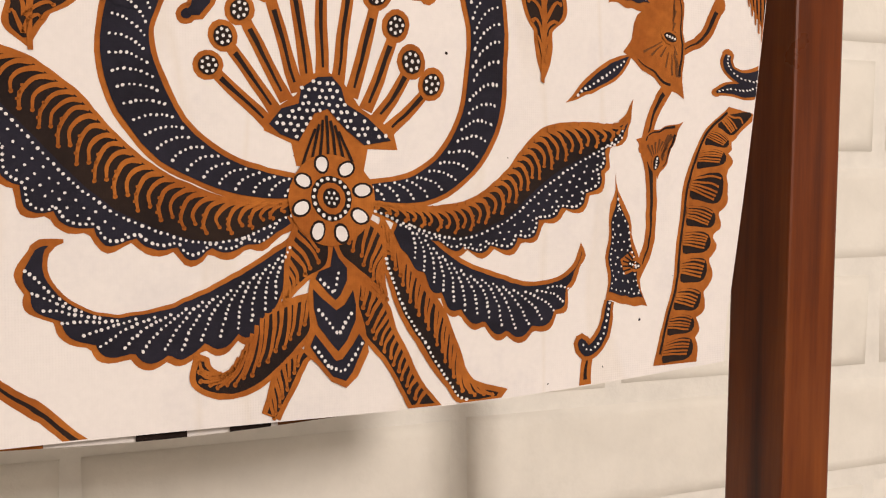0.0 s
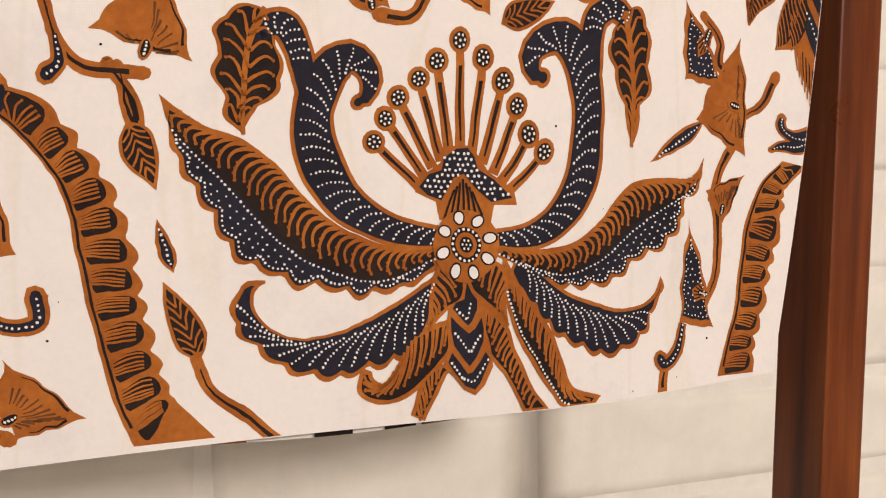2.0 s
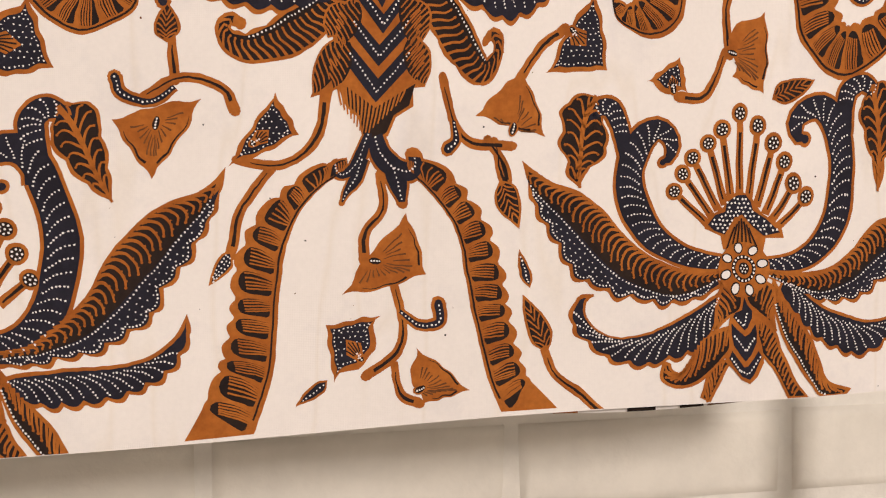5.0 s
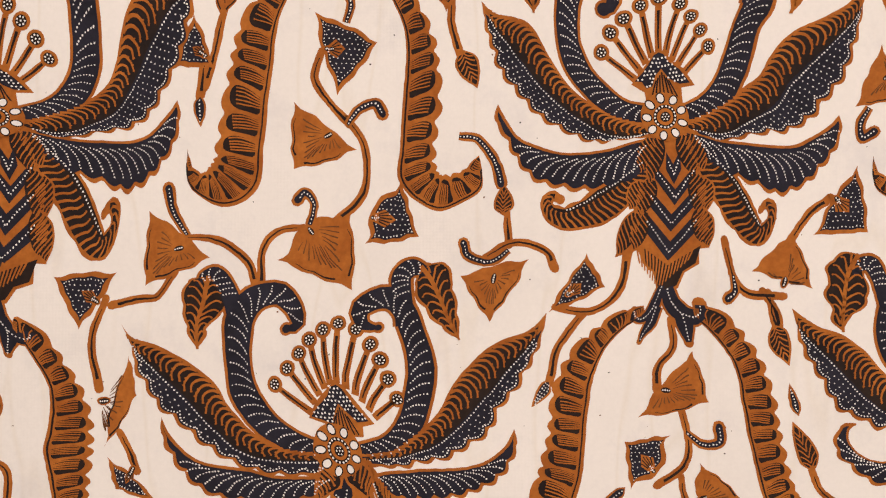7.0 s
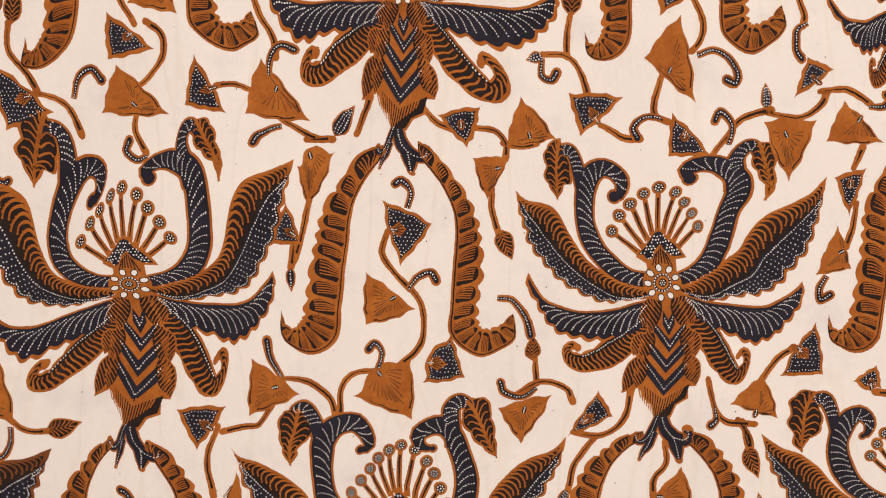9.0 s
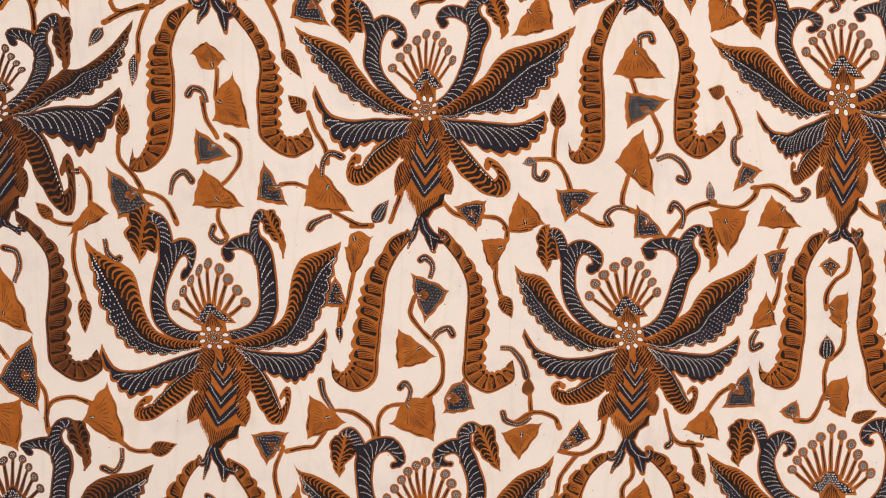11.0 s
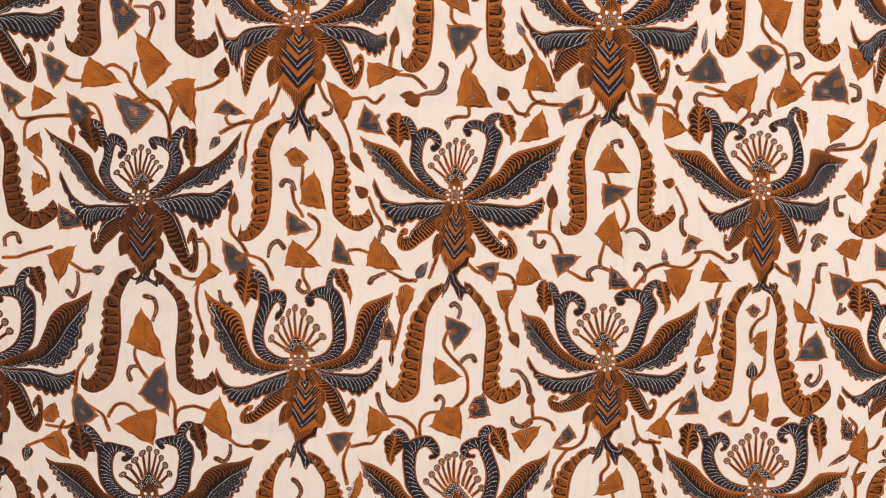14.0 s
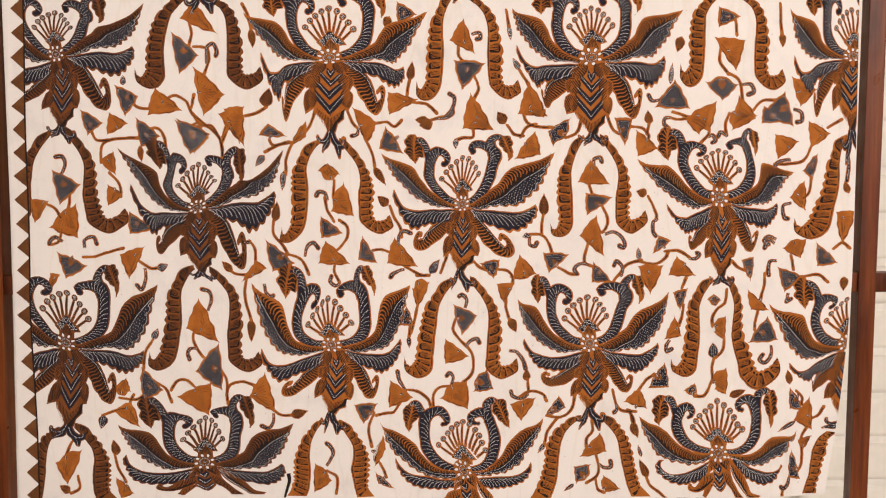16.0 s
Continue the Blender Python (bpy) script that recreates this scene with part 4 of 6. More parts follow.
D_LOOK["low_r"] = ([(80.7, -11.1), (78.2, -18.4), (73.7, -21.9), (64.6, -23), (54.5, -20.7), (44.6, -17.1), (37, -12.6), (29.3, -7.3), (20.5, -2.9)],
                   [(80.7, -11.1), (82.5, -16.3), (79.6, -23.5), (76.9, -33.2), (70.6, -38.6), (60.3, -41.2), (50.2, -38.1), (40.1, -33.2), (32, -26.4), (23.6, -17.8), (18.1, -9.5)])
D_LOOK["body"] = E_LOOK["body"] = hem_body


# points of the drawing that are pinned to their places on the cloth
PINS = {"c": (0, 0), "wl": (-99.6, 62.2), "wr": (108.1, 77.2), "ll": (-88.3, 5), "lr": (94.4, 6), "hl": (-69, 51.7), "hr": (64.3, 53.4),
        "tl": (-59, 90.5), "tr": (47, 98.5), "il": (-33, 85.5), "ir": (24, 89), "st": (-0.5, 68.4), "k": (3.3, -96.3), "gl": (-68.5, -48),
        "gr": (64.4, -54), "kl": (-11.7, -118.5), "kr": (17, -116.5), "ql": (-17.1, -98), "qr": (22, -96.3), "sl": (-29.1, -72.5), "ol": (-57, 45), "or": (57.8, 45), "eol": (-56.5, 44), "eor": (58.9, 45),
        "etl": (-59, 97.3), "etr": (42.7, 103.5), "dol": (-66.8, 47), "dor": (57.3, 43), "bl": (-51, -41.5), "br": (58.3, -42),
        "ewl": (-107.9, 64), "ewr": (112.8, 73.5), "ell": (-84.9, 15), "elr": (98, 13.4), "ehl": (-67.3, 49.6), "ehr": (70.9, 58.5),
        "est": (8, 65.4), "esa": (-26.7, 33.1), "esb": (40.3, 27.4), "ecr": (7.8, 32.8)}
HEM_PINS = {"dwl": (-109.2, 52.8), "dwr": (100.2, 33.6), "dll": (-77, -9.2), "dlr": (80.8, -11.1), "dhl": (-82, 40.2), "dhr": (68.5, 37.3),
            "dst": (-2.6, 73.6), "dsa": (-36, 38.1), "dsb": (30.3, 35.1), "dbl": (-52.7, -42.6), "dbr": (60, -41.4)}
PINS.update(HEM_PINS)
ARCH_PINS = {"lt": (-24, -8), "ls": (-51.6, -23), "lo": (-65.5, -80), "li": (-42.9, -83.3), "lb": (-62, -140.4), "lp": (-81, -106.7),
             "rt": (15, -6), "rs": (38.9, -32.9), "ro": (48.5, -77.5), "ri": (30.7, -81.6), "rb": (56.3, -137.9), "rp": (68.2, -105.4)}
LONG_PINS = {"lt": (-22, -15), "ls": (-51, -40), "lo": (-63, -78), "li": (-41.9, -80), "lb": (-80, -129), "lp": (-54.8, -129),
             "rt": (25, -16), "rs": (47, -38), "ro": (58.5, -79), "ri": (42.8, -82), "rb": (77.4, -118), "rp": (56.3, -121)}


def pinned(names, spots):
    """Bends a drawing smoothly (thin plate) so that its named points fall on the given spots of the cloth."""
    keys = [k for k in spots if k in names]
    src = np.array([names[k] for k in keys], float) / 100
    dst = np.array([spots[k] for k in keys], float)
    n = len(keys)
    d2 = ((src[:, None] - src[None]) ** 2).sum(2)
    a = np.zeros((n + 3, n + 3))
    a[:n, :n] = d2 * np.log(d2 + 1e-12) + np.eye(n) * 0.004
    a[:n, n], a[:n, n + 1:] = 1, src
    a[n, :n], a[n + 1:, :n] = 1, src.T
    w = np.linalg.solve(a, np.vstack((dst, np.zeros((3, 2))))).tolist()
    pts, log = src.tolist(), math.log
    base, gx, gz = w[n:]

    def place(u, v):
        u, v = u * 0.01, v * 0.01
        x, z = base[0] + gx[0] * u + gz[0] * v, base[1] + gx[1] * u + gz[1] * v
        for (p, q), (wx, wz) in zip(pts, w):
            d = (u - p) * (u - p) + (v - q) * (v - q)
            if d > 1e-12:
                d *= log(d)
                x += wx * d
                z += wz * d
        return x, z
    return place


def flower(spots, arch_spots=None, seed=0, long=False, short=None, brown=1):
    """One winged flower, pinned to its spots, with the arch that hangs from its tail."""
    place = pinned(PINS, spots)

    def pen():
        return Ink(place, seed, brown=brown)

    ink = pen()
    rosette(ink, 8 + seed % 2)
    motif = ink.mesh("flower_motif", cloth, "brown and indigo winged flower drawn on the cotton")
    if motif is None:
        motif = new("flower_motif")
        motif.parent = cloth
    low = short or {}
    for w in (WING_L, WING_R):
        ink = pen()
        upper_wing(ink, *low.get("wing_l" if w is WING_L else "wing_r", w))
        ink.mesh("upper_wing", motif)
    for w, key in ((LOW_L, "low_l"), (LOW_R, "low_r")):
        ink = pen()
        lower_wing(ink, *low.get(key, w))
        ink.mesh("lower_wing", motif)
    for h, leaf, key in ((HORN_L, HLEAF_L, "l"), (HORN_R, HLEAF_R, "r")):
        ink = pen()
        horn(ink, *low.get("horn_" + key, h))
        ink.mesh("horn", motif)
        ink = pen()
        barbed_leaf(ink, *low.get("hleaf_" + key, leaf))
        ink.mesh("horn_leaf", motif)
    for foot, head in low.get("stamens", STAMENS):
        ink = pen()
        stamen(ink, foot, head)
        ink.mesh("stamen", motif)
    ink = pen()
    crown(ink, *low.get("crown", CROWN))
    ink.mesh("crown", motif)
    if short:
        short["body"](pen, motif)
        return
    ink = pen()
    ink.area(BODY, B_, 1)
    Band([(-8, -15), (-13, -45), (-10, -80)], [(8, -15), (13, -45), (12, -80)]).fill(ink, B_, 0.95)
    for a, b in LEAFLETS:
        leaflet(ink, a, b, 11.0, 1 if a[0] < 0 else -1)
    for apex, w, h, thick in CHEVRONS:
        chevron(ink, apex, w, h, thick)
    hub = np.array((0.0, -76.0))
    ink.area(shrink([np.array(q) for q in FRINGE], 0.90, hub), K_, 2.4)
    for i in range(17):
        f = i / 8 - 1
        a = (f * 17 - 1, -76 + 11 * abs(f))
        ink.stroke([a, (f * 15 - 1, -78 - 3 + 9 * abs(f)), (f * 13.5 - 1, -92 + 16 * abs(f))], 0.95, B_, 3, 6, (1.2, 0.7))
    ink.mesh("body", motif)
    for pts in (LEG_L, LEG_R):
        ink = pen()
        plume(ink, pts, 0.72)
        ink.mesh("curled_leg", motif)
    for h in (KNOT_L, KNOT_R):
        ink = pen()
        tail_hook(ink, *h)
        ink.mesh("tail_hook", motif)
    if not arch_spots:
        return
    place_arch = pinned(LONG_PINS if long else ARCH_PINS, arch_spots)
    for side, a in zip("lr", (LONG_L, LONG_R) if long else (ARCH_L, ARCH_R)):
        if side + "t" not in arch_spots:
            continue
        ink = Ink(place_arch, seed + 3, brown=brown)
        arch_band(ink, *a, segments=13 if long else 17)
        ink.mesh("arch_band", motif)


# ---- vines ----
def leaf_outline(eye, a, tip, b, seed):
    """Three-pointed leaf: two side points and the tip, with wavy flanks that narrow to each point, and a neck round the eye."""
    r = random.Random(seed)
    eye, a, tip, b = (np.array(q, float) for q in (eye, a, tip, b))
    mid = (a + tip + b) / 3
    a, tip, b = (mid + (q - mid) * 1.22 for q in (a, tip, b))
    if (tip[0] - a[0]) * (b[1] - a[1]) - (tip[1] - a[1]) * (b[0] - a[0]) < 0:
        a, b = b, a

    def flank(p, q, far=0.0):
        d = q - p
        k = float(np.linalg.norm(d)) + 1e-9
        n = np.array((d[1], -d[0])) / k
        j = [r.uniform(-0.025, 0.025) for _ in range(3)]
        out, dip = max(0.035 * k, far), -0.012 * k
        return spline([p, p + d * 0.14 + n * dip, p + d * (0.33 + j[0]) + n * out, p + d * (0.5 + j[1]) + n * out * (0.4 if far <= 0.035 * k else 1.1),
                       p + d * (0.67 + j[2]) + n * out, p + d * 0.86 + n * dip, q], 16)[:-1]
    d = a - b
    n = np.array((d[1], -d[0])) / (float(np.linalg.norm(d)) + 1e-9)
    reach = float(np.dot(eye - b, n)) + 2.0
    return flank(a, tip) + flank(tip, b) + flank(b, a, min(reach, 0.28 * float(np.linalg.norm(d))))


class Vine:
    def __init__(self):
        self.ob, self.count = None, 0

    def begin(self):
        Vine.serial += 1
        return Ink(lambda u, v: (u * 0.001, 1.0 + v * 0.001), 100 + Vine.serial % 40, 0.8)

    def end(self, ink, name):
        if self.ob is None:
            ob = ink.mesh("vine", cloth, "brown vine with indigo leaves drawn on the cotton")
            self.ob = ob
        else:
            ink.mesh(name, self.ob)

    def stem(self, pts):
        ink = self.begin()
        n = 6 * len(pts)
        p = [np.array(q, float) for q in pts]
        for end, nxt in ((0, 1), (-1, -2)):
            d = p[end] - p[nxt]
            p[end] = p[end] + d / (np.linalg.norm(d) + 1e-9) * 2.5
        pts = p
        ink.stroke(pts, 4.5, B_, 1.1, n, (0.85, 1.05), 2.2)
        ink.blob(pts[0][0], pts[0][1], 1.9, B_, 1.1, 8)
        ink.stroke(spline(pts, n)[2:-2], 1.3, K_, 1.15, n, (0.3, 1.25))
        self.end(ink, "stem")

    def hook(self, pts):
        ink = self.begin()
        n = 6 * len(pts)
        ink.stroke(pts, 6.4, B_, 1.7, n, (0.65, 1.05), 3.2)
        ink.stroke(pts, 3.6, N_, 3, n, (0.5, 1.05), 1.7)
        ink.dots(pts, 1.8)
        self.end(ink, "hook")

    def brown_leaf(self, eye, a, tip, b):
        ink = self.begin()
        poly = leaf_outline(eye, a, tip, b, Vine.serial)
        ink.area(poly, B_, 1.2)
        eye, a, tip, b = (np.array(q, float) for q in (eye, a, tip, b))
        mid = (a + tip + b) / 3
        size = float(np.linalg.norm(a - b) + np.linalg.norm(tip - eye)) / 2
        r = random.Random(Vine.serial)
        # hatching that fans out from the eye towards the far edge
        edge = spline([a, (a + tip) / 2 * 0.9 + mid * 0.1, tip, (tip + b) / 2 * 0.9 + mid * 0.1, b], 17)
        for q in edge[1:-1]:
            lo, hi = r.uniform(0.25, 0.45), r.uniform(0.70, 0.88)
            p0, p1 = eye + (q - eye) * lo, eye + (q - eye) * hi
            side = np.array((-(q - eye)[1], (q - eye)[0])) * r.uniform(-0.02, 0.02)
            ink.stroke([p0, (p0 + p1) / 2 + side, p1], 0.62, S_, 2, 6, (0.5, 1.3))
        if size > 14:
            rim = shrink(poly, 0.88, mid)
            ink.stroke(rim[3:13], 0.75, K_, 2, 12, (0.3, 1.3))
            ink.stroke(rim[17:28], 0.75, K_, 2, 12, (1.3, 0.3))
        self.eye(ink, eye + (mid - eye) * 0.12, mid - eye)
        self.end(ink, "leaf")

    def eye(self, ink, q, d):
        a = math.atan2(d[1], d[0])
        ink.blob(q[0], q[1], 3.5, B_, 3.8, 10, 0.62, a)
        ink.blob(q[0], q[1], 2.7, K_, 4, 9, 0.52, a)
        u = d / (np.linalg.norm(d) + 1e-9)
        for k in (-1.5, -0.5, 0.5, 1.5):
            ink.blob(q[0] + u[0] * k * 1.1, q[1] + u[1] * k * 1.1, 0.46, W_, 6, 5)

    def blue_leaf(self, eye, a, tip, b):
        ink = self.begin()
        poly = leaf_outline(eye, a, tip, b, Vine.serial)
        eye, a, tip, b = (np.array(q, float) for q in (eye, a, tip, b))
        mid = (a + tip + b) / 3
        ink.area(poly, B_, 1.2)
        size = float(np.linalg.norm(a - b) + np.linalg.norm(tip - eye)) / 2
        k = 1 - 2.7 / max(7.0, size * 0.55)
        core = shrink(poly, k, mid)
        ink.area(core, N_, 3)
        # dots along the rim, then rows within
        rim = shrink(poly, k * (1 - 1.5 / max(5.0, size * 0.5)), mid)
        ink.dots([q for q in rim] + [rim[0]], 1.95, 0.38, n=90)
        inner = shrink(poly, k * (1 - 3.3 / max(6.0, size * 0.5)), mid)
        flat = [(float(q[0]), float(q[1])) for q in inner]
        d = mid - eye
        u = d / (np.linalg.norm(d) + 1e-9)
        n = np.array((-u[1], u[0]))
        wedge = [eye - n * size * 0.07, eye + d * 0.55 - n * size * 0.17, eye + d * 1.15, eye + d * 0.55 + n * size * 0.17, eye + n * size * 0.07]
        wflat = [(float(q[0]), float(q[1])) for q in wedge]
        ink.area(wedge, B_, 4)
        for i in range(5):
            f = i / 4 - 0.5
            ink.stroke([eye + d * 0.25 + n * f * size * 0.12, eye + d * (0.95 - 0.5 * abs(f)) + n * f * size * 0.26], 0.6, K_, 5, 4)
        xs, ys = [q[0] for q in flat], [q[1] for q in flat]
        step = 2.55
        for i in range(int((max(xs) - min(xs)) / step) + 1):
            for j in range(int((max(ys) - min(ys)) / step) + 1):
                q = (min(xs) + (i + 0.5 * (j % 2)) * step + rng.uniform(-.3, .3), min(ys) + j * step + rng.uniform(-.3, .3))
                if inside(q, flat) and not inside(q, wflat):
                    ink.blob(q[0], q[1], rng.uniform(0.34, 0.44), W_, 6, 6)
        self.eye(ink, eye + d * 0.10, d)
        self.end(ink, "leaf")

    def bud(self, base, tip, width, dotted=False):
        ink = self.begin()
        b, t = np.array(base[:2]), np.array(tip[:2])
        d = t - b
        n = np.array((-d[1], d[0])) / (np.linalg.norm(d) + 1e-9) * width * 0.5
        left = [b, b + d * 0.25 + n * 0.9, b + d * 0.6 + n * 0.8, t]
        right = [b, b + d * 0.25 - n * 0.9, b + d * 0.6 - n * 0.8, t]
        band = Band(left, right, 17)
        band.fill(ink, B_, 1.4)
        if dotted:
            band.fill(ink, N_, 3, 1.1, 1.1, 0.08, 0.9)
            for t in ((0.5,) if width < 7 else (0.28, 0.5, 0.72)):
                ink.dots([band.at(0.14 + 0.72 * i / 8, t) for i in range(9)], 1.75)
        else:
            band.fill(ink, K_, 3, 1.2, 1.2, 0.14, 0.9)
            for k in range(6):
                s = 0.12 + 0.11 * k
                ink.stroke(band.path([(s, 0.5), (s + 0.10, 0.34), (s + 0.17, 0.14)]), 0.7, B_, 4, 6)
                ink.stroke(band.path([(s, 0.5), (s + 0.10, 0.66), (s + 0.17, 0.86)]), 0.7, B_, 4, 6)
        self.end(ink, "bud")


Vine.serial = 0

# inside the arch of the north-western flower and below it
v = Vine()
v.blue_leaf((-538, 400), (-552, 418), (-544, 371), (-522, 391))
v.brown_leaf((-525, 448), (-521, 457), (-497, 421), (-538, 439))
v.stem([(-529, 432), (-527, 419), (-530, 406)])
v.stem([(-523, 402), (-508, 400), (-504, 389), (-511, 367)])
v.hook([(-508, 380), (-507, 400), (-498, 406), (-493, 396), (-495, 390)])
v.brown_leaf((-521, 342), (-524, 371), (-489, 339), (-514, 316))
v.stem([(-565, 333), (-552, 338), (-538, 331), (-530, 315), (-515, 301), (-499, 288), (-491, 273), (-491, 258)])
v.stem([(-531, 322), (-527, 337)])
v.brown_leaf((-570, 330), (-578, 345), (-547, 320), (-587, 315))
v.stem([(-587, 321), (-602, 323), (-613, 331)])
v.blue_leaf((-617, 337), (-631, 350), (-620, 315), (-604, 337))
v.bud((-622, 352), (-621, 366), 8.9, dotted=True)
v.blue_leaf((-533, 289), (-548, 304), (-529, 265), (-510, 287))
v.stem([(-523, 301), (-530, 298), (-534, 291)])
v.brown_leaf((-481, 302), (-484, 317), (-467, 277), (-461, 320))
v.stem([(-489, 285), (-485, 296), (-481, 301)])
v.stem([(-461, 310), (-442, 314), (-431, 321)])
v.bud((-432, 321), (-424, 347), 18.7)

# west of the middle rows
v = Vine()
v.blue_leaf((-668, 300), (-679, 318), (-654, 303), (-672, 289))
v.stem([(-666, 290), (-660, 280), (-646, 280)])
v.brown_leaf((-631, 297), (-641, 314), (-620, 302), (-645, 289))
v.stem([(-656, 252), (-654, 271), (-642, 280), (-619, 282), (-605, 282)])
v.blue_leaf((-593, 287), (-604, 306), (-577, 285), (-600, 272))
v.stem([(-588, 294), (-576, 294), (-568, 281), (-567, 269)])
v.bud((-603, 272), (-600, 250), 9.0)
v.brown_leaf((-646, 253), (-656, 252), (-639, 262), (-638, 235))
v.stem([(-643, 234), (-632, 221), (-631, 206)])
v.brown_leaf((-639, 214), (-647, 218), (-630, 206), (-648, 193))
v.hook([(-711, 233), (-705, 249), (-709, 258), (-718, 258)])
v.blue_leaf((-709, 224), (-721, 237), (-689, 220), (-714, 197))
v.stem([(-699, 210), (-703, 191)])
v.brown_leaf((-708, 184), (-694, 191), (-694, 151), (-727, 163))
v.brown_leaf((-736, 198), (-753, 199), (-750, 171), (-732, 197))
v.stem([(-732, 194), (-721, 188), (-714, 174)])
v.stem([(-713, 161), (-718, 145), (-726, 140)])
v.hook([(-713, 143), (-722, 149), (-730, 145), (-732, 140)])
v.hook([(-684, 134), (-683, 145), (-671, 149), (-666, 140)])
v.blue_leaf((-610, 168), (-619, 181), (-591, 160), (-619, 155))
v.blue_leaf((-701, 122), (-719, 126), (-685, 110), (-710, 95))
v.stem([(-684, 122), (-669, 122), (-653, 128), (-633, 133)])
v.brown_leaf((-614, 125), (-633, 124), (-623, 95), (-604, 133))
v.stem([(-607, 114), (-595, 106), (-585, 106)])
v.bud((-585, 104), (-570, 111), 12.3, dotted=True)
v.hook([(-601, 106), (-602, 88), (-608, 77), (-614, 83)])
v.brown_leaf((-727, 93), (-732, 99), (-737, 75), (-721, 96))

# the arch of the second western flower
v = Vine()
v.hook([(-517, 47), (-512, 63), (-515, 74), (-525, 77)])
v.brown_leaf((-528, 20), (-529, 59), (-507, 8), (-545, 24))
v.stem([(-537, 22), (-539, 10), (-535, -4), (-528, -15)])
v.hook([(-535, -4), (-543, -5), (-548, -12), (-545, -20)])
v.blue_leaf((-510, -32), (-506, -3), (-503, -59), (-534, -36))
v.stem([(-502, -36), (-495, -49), (-495, -68), (-494, -79)])
v.brown_leaf((-540, -63), (-519, -56), (-523, -95), (-560, -73))
v.stem([(-541, -57), (-551, -49), (-564, -51), (-571, -61)])
v.stem([(-495, -68), (-489, -55), (-473, -51), (-457, -56)])
v.brown_leaf((-457, -69), (-442, -43), (-430, -91), (-461, -71))
v.stem([(-433, -89), (-421, -97), (-408, -98)])
v.bud((-408, -98), (-383, -92), 14.4)
v.hook([(-431, -95), (-431, -107), (-438, -116), (-448, -113)])
v.bud((-456, 141), (-467, 141), 6.0, dotted=True)
v.stem([(-456, 141), (-450, 131), (-450, 115)])
v.brown_leaf((-454, 96), (-450, 114), (-437, 105), (-467, 89))
v.bud((-481, 100), (-497, 115), 11.0)
v.stem([(-481, 100), (-473, 97), (-465, 96)])
v.hook([(-439, 84), (-437, 73), (-430, 66), (-427, 68)])
v.stem([(-463, 92), (-466, 71), (-462, 50), (-458, 36)])
v.bud((-458, 36), (-459, 4), 12.8)
v.blue_leaf((-412, 122), (-433, 141), (-400, 113), (-426, 104))
v.stem([(-407, 124), (-394, 121), (-384, 113), (-379, 100)])
v.bud((-422, 167), (-418, 196), 12.7)
v.stem([(-424, 167), (-424, 152), (-414, 139), (-407, 127)])
v.hook([(-383, 121), (-379, 134), (-371, 140), (-364, 133)])

# the arch between the western and middle flowers
v = Vine()
v.brown_leaf((-342, 117), (-353, 139), (-325, 113), (-361, 113))
v.stem([(-344, 127), (-333, 135), (-324, 149), (-325, 162), (-333, 169)])
v.blue_leaf((-345, 162), (-358, 173), (-333, 154), (-358, 148))
v.stem([(-343, 171), (-351, 185), (-353, 198)])
v.hook([(-350, 196), (-353, 206), (-361, 209), (-365, 203)])
v.brown_leaf((-341, 198), (-328, 217), (-317, 178), (-343, 184))
v.stem([(-341, 221), (-342, 208), (-342, 202)])
v.brown_leaf((-344, 226), (-361, 236), (-348, 245), (-334, 231))
v.hook([(-335, 84), (-342, 82), (-349, 87), (-347, 95)])
v.stem([(-342, 109), (-343, 100), (-337, 87)])

# above the western flowers
v = Vine()
v.blue_leaf((-528, 285), (-550, 302), (-534, 263), (-512, 282))
v.stem([(-532, 318), (-520, 300), (-504, 297), (-496, 285), (-491, 270), (-490, 254)])
v.stem([(-520, 296), (-525, 296), (-528, 287)])
v.brown_leaf((-479, 293), (-491, 311), (-462, 274), (-465, 317))
v.stem([(-484, 290), (-490, 277)])
v.blue_leaf((-425, 282), (-438, 285), (-407, 283), (-427, 298))
v.stem([(-425, 276), (-420, 271), (-402, 274)])
v.brown_leaf((-382, 286), (-378, 301), (-397, 272), (-378, 282))
v.stem([(-397, 274), (-415, 271), (-431, 263)])
v.bud((-434, 259), (-446, 243), 10.3, dotted=True)
v.stem([(-379, 286), (-371, 297), (-365, 314)])
v.stem([(-396, 272), (-403, 257), (-406, 234)])
v.bud((-408, 236), (-411, 210), 9.0, dotted=True)
v.stem([(-322, 317), (-315, 299), (-310, 294)])
v.hook([(-306, 293), (-309, 284), (-316, 282)])
v.brown_leaf((-305, 296), (-312, 317), (-296, 275), (-284, 299))
v.stem([(-297, 277), (-290, 261), (-286, 244)])
v.bud((-288, 242), (-271, 216), 11.1)
v.stem([(-284, 299), (-269, 300), (-259, 294), (-251, 301)])
v.blue_leaf((-255, 280), (-270, 291), (-250, 261), (-277, 266))
v.bud((-208, 298), (-227, 295), 15.5)
v.hook([(-203, 304), (-190, 305), (-181, 311), (-182, 316)])
v.brown_leaf((-152, 298), (-166, 292), (-132, 290), (-152, 316))
v.stem([(-155, 292), (-155, 280), (-167, 279), (-176, 276)])
v.bud((-178, 277), (-178, 263), 8.7, dotted=True)

